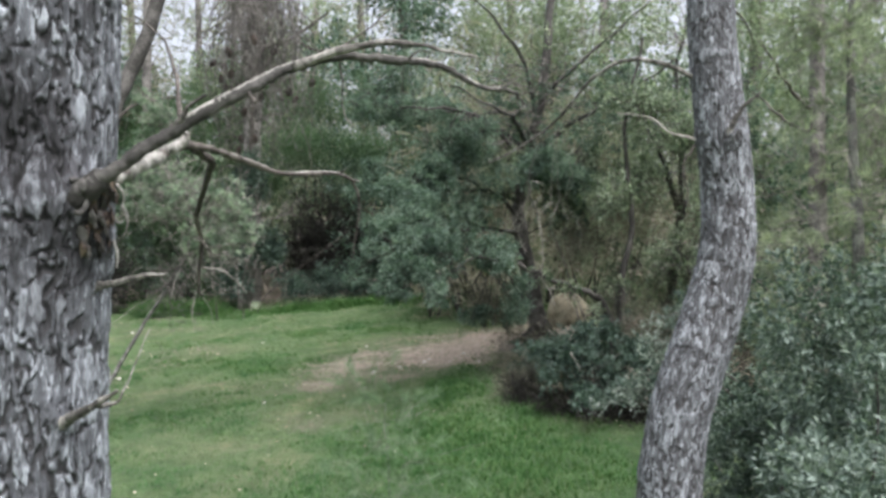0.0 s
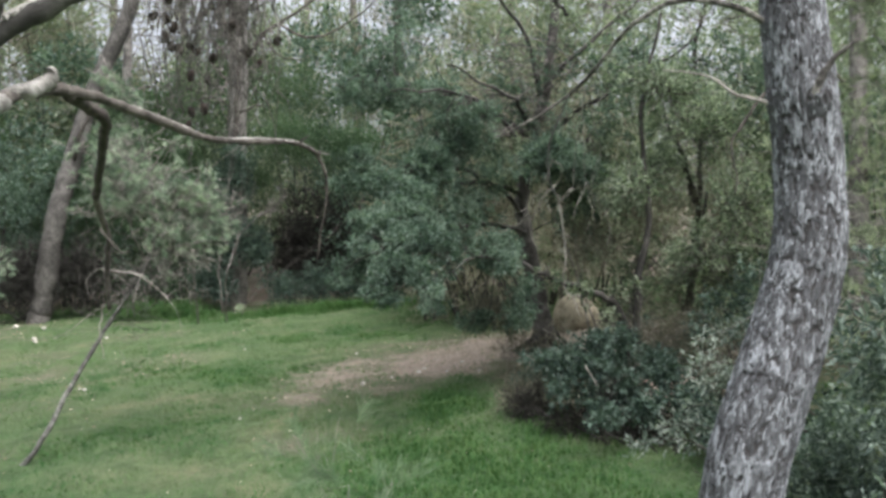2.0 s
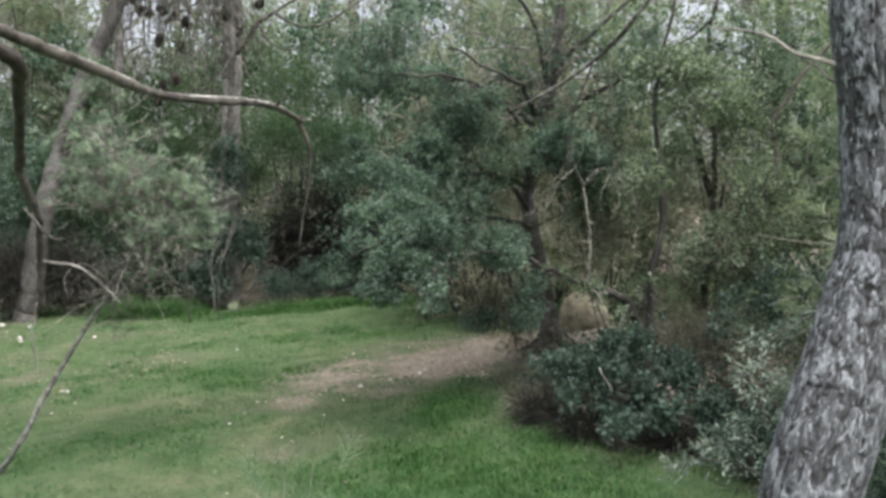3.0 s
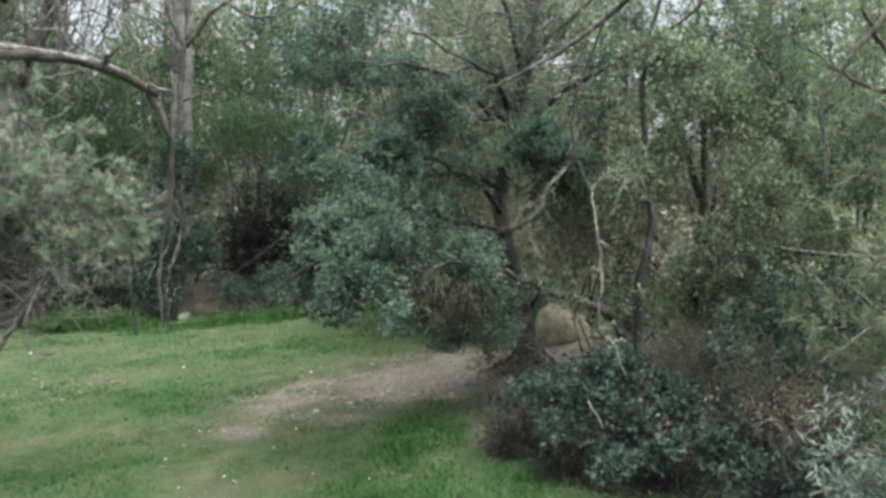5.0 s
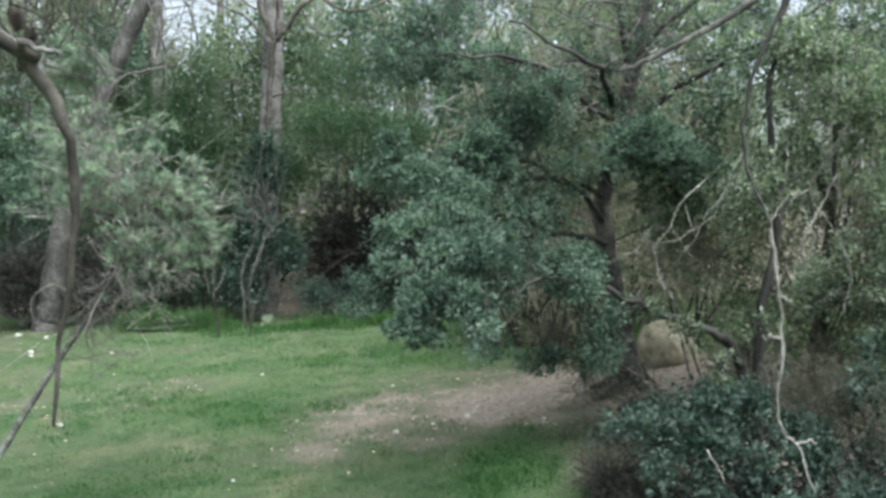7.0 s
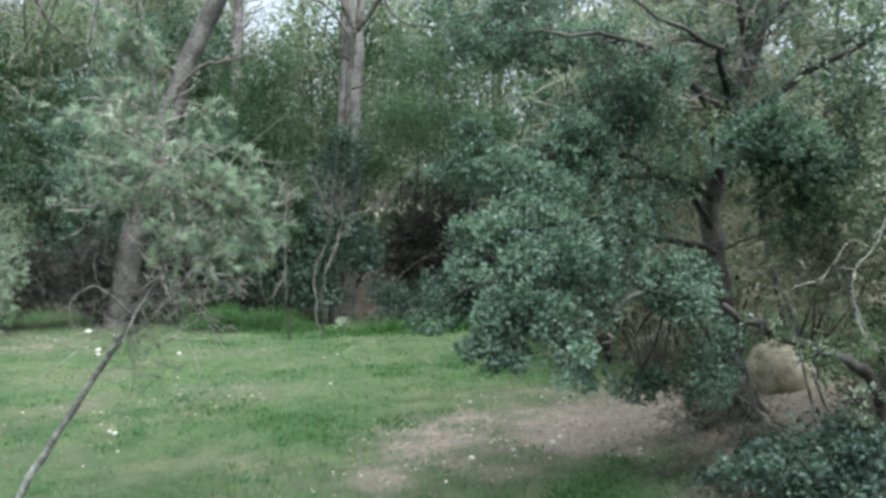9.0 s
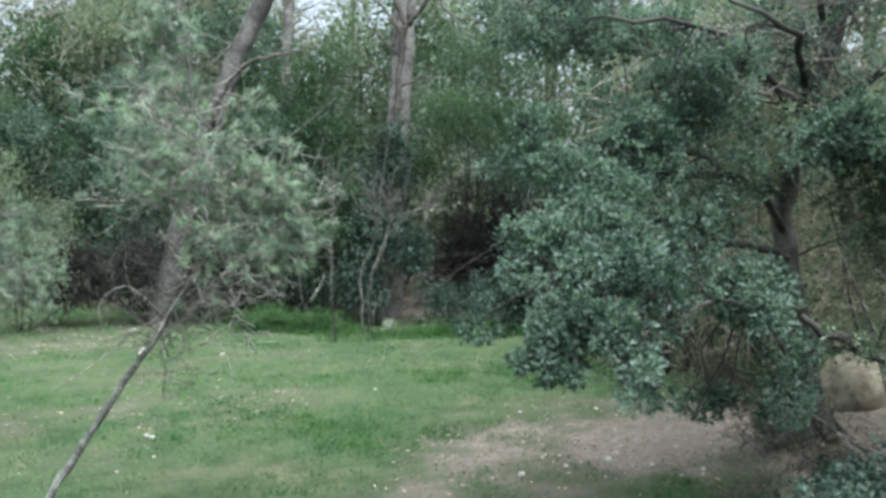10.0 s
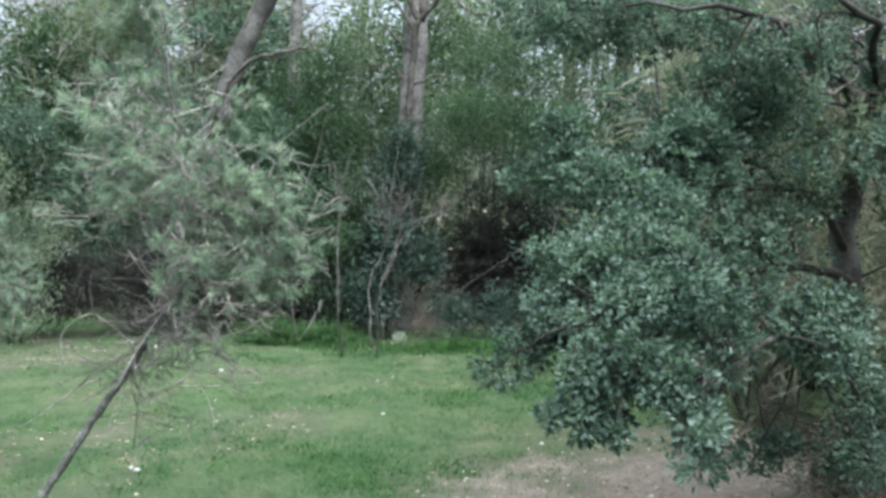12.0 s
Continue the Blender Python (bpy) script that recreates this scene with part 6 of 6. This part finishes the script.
spots += [(-9.9, 18.6, 0.9, 1), (-10.8, 16.9, 1.0, 2), (-12.2, 18.8, 1.3, 0), (-9.6, 26.0, 2.7, 3), (-7.8, 26.5, 2.2, 3), (-6.6, 28.5, 2.6, 3), (1.7, 19.2, 1.8, 1), (-8.8, 27.2, 2.6, 3), (-11.6, 26.6, 2.8, 3), (-13.6, 26.0, 2.8, 3), (-11.0, 28.6, 3.0, 1), (-11.9, 24.2, 2.0, 1), (-13.2, 23.4, 2.1, 0), (-10.2, 23.6, 1.9, 1), (0.2, 25.5, 2.0, 1), (1.8, 26.5, 2.1, 1), (0.5, 16.8, 2.1, 3), (1.9, 18.2, 2.4, 3)]
used = {}
for i, (x, y, s, k) in enumerate(spots):
    size = Vector((s, s, s * (0.9 + 0.06 * (i * 7 % 6))))
    at = pose(x, y, float(ground_z(x, y)) - 0.05, 0, 0, i * 137.5 % 360)
    if k in used:
        size = Vector([a / b for a, b in zip(size, used[k])])
        copy_thing(protos[k], at @ Matrix.Diagonal((*size, 1)))
    else:
        used[k] = tuple(size)
        protos[k].matrix_basis = at @ Matrix.Diagonal((*size, 1))


def far_woods():
    """The wood beyond, as one mass of leaf clumps round the clearing."""
    rng = np.random.default_rng(150)
    n = 8200
    a = rng.random(n) * 2 * math.pi
    r = 22 + 26 * rng.random(n) ** 0.8
    x, y = r * np.cos(a), 11 + r * np.sin(a)
    h = (11.0 + 3.0 * np.sin(a)) * rng.random(n) ** 0.9
    keep = (vnoise(np.stack([x, y, h], 1), 2.6, 9) > 0.36 + 0.016 * h)
    ang = np.degrees(np.arctan2(x + 0.1, y - 5))
    opening = ((np.abs(ang + 20.3) < 1.7) | (np.abs(ang - 14.5) < 2.4)) & (h > 5.2)     # two gaps to the sky
    p = np.stack([x, y, ground_z(x, y) + h], 1)[keep & ~opening]
    w = unit(rng.normal(size=p.shape))
    v, f = sprays(p, w, rng, 24, 0.9, 0.5, 0.19, 0.095)
    me = raw_mesh("far_woods", v, [f])
    me.materials.append(M_BUSHPALE)
    tagged(new("far_woods", me), "distant mixed wood round the clearing", "woods", kind="stuff")
    n = 2000
    a = math.pi * (0.15 + 0.75 * rng.random(n))
    r = 16 + 14 * rng.random(n)
    p = np.stack([r * np.cos(a), 9 + r * np.sin(a), 1.0 + 9.5 * rng.random(n)], 1)
    v, f = sprays(p, unit(rng.normal(size=p.shape) + [0, 0, 0.2]), rng, 26, 1.3, 0.4, 0.42, 0.010)
    me = raw_mesh("far_brush", v, [f])
    me.materials.append(M_BRUSH)
    tagged(new("far_brush", me), "grey-brown leafless branches of the distant wood", "woods", kind="stuff")


far_woods()


# ---- bushy young pines beside the walk ----
for x, y, h, seed in ((3.7, 8.4, 5.2, 160), (5.2, 10.6, 6.0, 161), (4.6, 6.6, 4.6, 162)):
    rng = np.random.default_rng(seed)
    g = float(ground_z(x, y))
    tw = []
    for k in range(54):
        hh = 0.22 + 0.76 * k / 53
        a = rng.random() * 6.28
        tw.append((hh, math.cos(a), math.sin(a), 0.25, (1.35 - 1.0 * hh) * (0.6 + 0.5 * rng.random())))
    young_pine("bushy light green pine beside the clearing", [(x, y, g - 0.1), (x + 0.05, y, g + h * 0.3), (x - 0.05, y + 0.05, g + h * 0.65), (x, y, g + h)], 0.075, tw, seed, 20, 0.12, 0.006, 0.2, 6, 0.005, M_PINE)

shrub("thicket", "overhanging green thicket above a dark hollow", [(-3.3, 21.1, 3.6, 0.9, 0.8, 0.7, 330), (-2.2, 21.4, 3.4, 1.1, 0.9, 0.7, 340), (-3.2, 21.3, 4.8, 1.0, 0.9, 0.8, 330), (-1.9, 21.4, 4.7, 1.1, 0.8, 0.9, 330), (-3.8, 21.0, 2.8, 0.5, 0.5, 0.5, 130), (-2.9, 19.9, 3.75, 0.9, 0.7, 0.4, 330), (-1.7, 20.0, 3.6, 0.8, 0.6, 0.4, 280)], M_BUSH, 170, (-2.7, 22.4, 0.3), 9, 9, 0.055, 0.027, 0.3, 0.36, None, 0.1, 0.25, "", 0.12)
shrub("thicket", "dense green thicket round a pine trunk", [(-5.5, 20.7, 3.4, 0.8, 0.6, 1.0, 330), (-5.0, 20.5, 2.2, 0.7, 0.5, 0.8, 260), (-6.1, 20.6, 2.3, 0.7, 0.6, 0.9, 260), (-5.4, 20.7, 4.6, 0.6, 0.5, 0.7, 190)], M_BUSH, 175, (-5.4, 20.9, 0.0), 8, 9, 0.055, 0.027, 0.3, 0.36, None, 0.1, 0.25, "", 0.12)
# This brush and the next bush have the darkened leaf, deepening the hollow's shade.
shrub("brush_bush", "grey-green brush before a pine trunk", [(-4.3, 20.2, 1.7, 0.6, 0.35, 0.7, 420), (-4.25, 20.3, 2.7, 0.55, 0.3, 0.55, 330), (-4.5, 20.1, 0.9, 0.7, 0.35, 0.6, 300), (-3.7, 20.2, 1.3, 0.5, 0.35, 0.6, 220), (-4.1, 20.3, 3.3, 0.45, 0.3, 0.35, 130)], M_OAKSHADE, 176, (-4.3, 20.2, 0.1), 10, 9, 0.07, 0.036, 0.25, 0.40, M_BOUGH, 0, 0.2, "", 0.1)
shrub("oak_shrub", "low dark evergreen bush at the hollow's mouth", [(-3.1, 19.9, 0.62, 0.55, 0.35, 0.42, 170), (-2.4, 20.1, 0.75, 0.55, 0.35, 0.5, 170), (-1.7, 20.2, 0.7, 0.5, 0.35, 0.45, 120)], M_OAKSHADE, 177, (-2.5, 20.1, 0.2), 6, 11, 0.055, 0.03, 0.2, 0.38, None, 0, 0.2, "", 0.07)
# Added dark strips fill the hollow, painting the deep shade inside it.
shrub("brush_bush", "near-black fill painting the shade in a hollow", [(-3.0, 21.5, 1.3, 0.9, 0.4, 1.0, 330), (-1.9, 21.6, 1.4, 0.9, 0.4, 1.0, 330), (-2.5, 22.4, 1.6, 1.5, 0.5, 1.4, 420), (-1.0, 22.2, 1.4, 0.8, 0.5, 1.2, 220)], M_OAKBARK, 171, (-2.4, 22.0, 0.3), 12, 11, 0.2, 0.016, 0.5, 0.3, M_OAKBARK, 0, 0.1, "", 0.14)
# More near-black strips, added as painted shade below the trees on the left.
shrub("brush_bush", "near-black fill painting the shade under the wood's edge", [(-9.6, 19.4, 0.8, 0.9, 0.4, 0.7, 260), (-8.3, 19.7, 0.9, 0.9, 0.4, 0.8, 280), (-7.2, 19.9, 0.9, 0.7, 0.4, 0.8, 220)], M_OAKBARK, 169, (-8.3, 19.7, 0.0), 10, 11, 0.2, 0.016, 0.5, 0.3, M_OAKBARK, 0, 0.1, "", 0.14)
shrub("oak_shrub", "small dark evergreen bush at the oak trunk's foot", [(1.45, 11.3, 0.5, 0.4, 0.3, 0.36, 150), (1.75, 10.6, 0.6, 0.4, 0.3, 0.4, 150), (1.05, 11.7, 0.28, 0.26, 0.24, 0.16, 60), (1.4, 11.95, 0.4, 0.3, 0.24, 0.2, 70), (1.9, 11.8, 0.6, 0.35, 0.3, 0.3, 90)], M_OAKSHADE, 79, (1.4, 11.4, 0.15), 6, 13, 0.05, 0.028)
rng = np.random.default_rng(172)
tw = [(0.42 + 0.28 * rng.random(), 0.9 + 0.3 * rng.normal(), -0.1 + 0.4 * rng.normal(), 0.05 + 0.2 * rng.normal(), 0.3 + 0.36 * rng.random()) for k in range(9)]
young_pine("young pine with pale drooping sprays at the clearing's side", [(-6.35, 13.0, -0.5), (-6.3, 13.0, 0.6), (-6.2, 12.9, 1.5), (-6.25, 12.85, 2.3), (-6.35, 12.8, 3.0)], 0.03, tw, 172, 30, 0.085, 0.0038, 0.35, 7, 0.0042, None, 1.1)
shrub("low_greenery", "low bright green herbs at the wood's edge", [(-5.9, 19.4, 0.22, 0.75, 0.4, 0.28, 240), (-5.0, 19.5, 0.22, 0.6, 0.35, 0.25, 170)], M_GRASS, 173, (-5.6, 19.5, 0.0), 3, 12, 0.07, 0.018, 0.14, 0.3, None, 0, 0.1, "", 0.06)
shrub("pale_herb", "small pale grey-green herb in the grass", [(-3.93, 19.6, 0.26, 0.14, 0.12, 0.10, 26)], M_HERB, 174, (-3.93, 19.6, 0.15), 2, 12, 0.05, 0.022, 0.07, 0.2, None, 0, 0.1, "", 0.03)


def sapling(label, stems, seed):
    """A slim sapling: several pale stems that fork into fine twigs."""
    ob = thing("sapling", label, "tree", "saplings")
    rng = np.random.default_rng(seed)
    for c in stems:
        st = part("stem", limb("stem", c, 0.015, 0.005, 8, 7, 0.25, 0.012, seed), M_BOUGH, ob)
        e, d = np.array(c[-1]), unit(np.array(c[-1]) - np.array(c[-2]))
        A, B = [], []
        for k in range(26):
            a = np.array(c[-2]) + (e - np.array(c[-2])) * (rng.random() * 1.0)
            w = unit(d + rng.normal(0, 0.6, 3))
            A.append(a), B.append(a + w * (0.2 + 0.45 * rng.random()))
        part("twig_work", many_twigs("twig_work", A, B, 0.006, 0.002, rng, 0.12, 4, 3), M_BOUGH, st, "", "stuff")
    return ob


sapling("slim bare grey sapling at the wood's edge", [[(-4.51, 18.6, 0.05), (-4.48, 18.2, 1.01), (-4.49, 18.2, 1.95), (-4.45, 18.2, 2.6)]], 180)
sapling("forked bare grey sapling at the wood's edge", [[(-3.98, 18.6, 0.08), (-3.88, 18.2, 0.97), (-3.67, 18.2, 1.68), (-3.33, 18.2, 2.04), (-2.99, 18.2, 2.25)], [(-3.96, 18.2, 0.3), (-4.01, 18.2, 1.2), (-3.83, 18.25, 1.75), (-3.9, 18.2, 2.36)], [(-3.8, 18.2, 1.2), (-3.62, 18.2, 1.9), (-3.6, 18.2, 2.5)]], 181)
stick = thing("fallen_branch", "pale fallen branch leaning in the undergrowth", "branch")
part("stick", limb("stick", [(-3.4, 19.4, 0.75), (-2.8, 19.5, 1.2), (-2.23, 19.5, 1.62), (-1.9, 19.6, 1.95)], 0.009, 0.004, 6, 7, 0.3, 0.01, 182), M_DARKTWIG, stick)
part("prop", limb("prop", [(-3.4, 19.4, 0.75), (-3.7, 19.3, 0.45), (-3.85, 19.25, 0.12)], 0.010, 0.009, 6, 7, 0.3, 0.01, 183), M_DARKTWIG, stick)

# ---- small pale stones in the grass and on the earth ----
rng = np.random.default_rng(190)
for x, y, r in ((-8.1, 19.0, 0.055), (-7.4, 18.6, 0.045), (-7.1, 17.5, 0.045), (-4.69, 13.45, 0.03), (-4.78, 13.5, 0.022), (-0.94, 12.6, 0.03), (-0.26, 13.1, 0.035), (-5.84, 17.5, 0.035), (-7.0, 17.3, 0.04), (0.94, 13.6, 0.03), (-0.2, 13.3, 0.025), (0.1, 12.9, 0.02), (0.3, 13.4, 0.022), (-0.6, 12.9, 0.02), (0.5, 12.8, 0.02), (-2.6, 19.2, 0.025), (-3.04, 19.4, 0.025), (-2.2, 11.4, 0.018), (-1.2, 14.6, 0.022), (-3.0, 15.5, 0.022)):
    ob = boulder("stone", "small pale stone lying on the ground", x, y, float(ground_z(x, y)) + r * 0.45, r, int(rng.integers(1, 90)), M_STONE, 0.7)
    ob["group"] = "pale stones"
shrub("dry_bush", "low dry rust-brown bush in the shade", [(2.24, 8.3, 0.97, 0.28, 0.25, 0.22, 60), (2.54, 8.4, 0.95, 0.3, 0.25, 0.25, 60)], M_DRYLEAF, 195, (2.34, 8.3, 0.62), 5, 10, 0.035, 0.018, 0.12, 0.3, M_DARKTWIG, 0, 0.2, "", 0.04)
shrub("soft_bush", "small soft light green bush behind the brush", [(4.26, 13.2, 0.68, 0.38, 0.3, 0.3, 150)], M_BUSHPALE, 196, (4.26, 13.2, 0.28), 4, 10, 0.05, 0.02, 0.16, 0.3, None, 0, 0.2, "", 0.06)
twig = thing("dead_twig", "pale dead twig caught in a low oak bush", "twig")
part("stick", limb("stick", [(1.24, 9.05, 0.90), (1.30, 9.03, 0.80), (1.34, 9.00, 0.72)], 0.006, 0.003, 5, 6, 0.3, 0.004, 197), M_PALETWIG, twig)
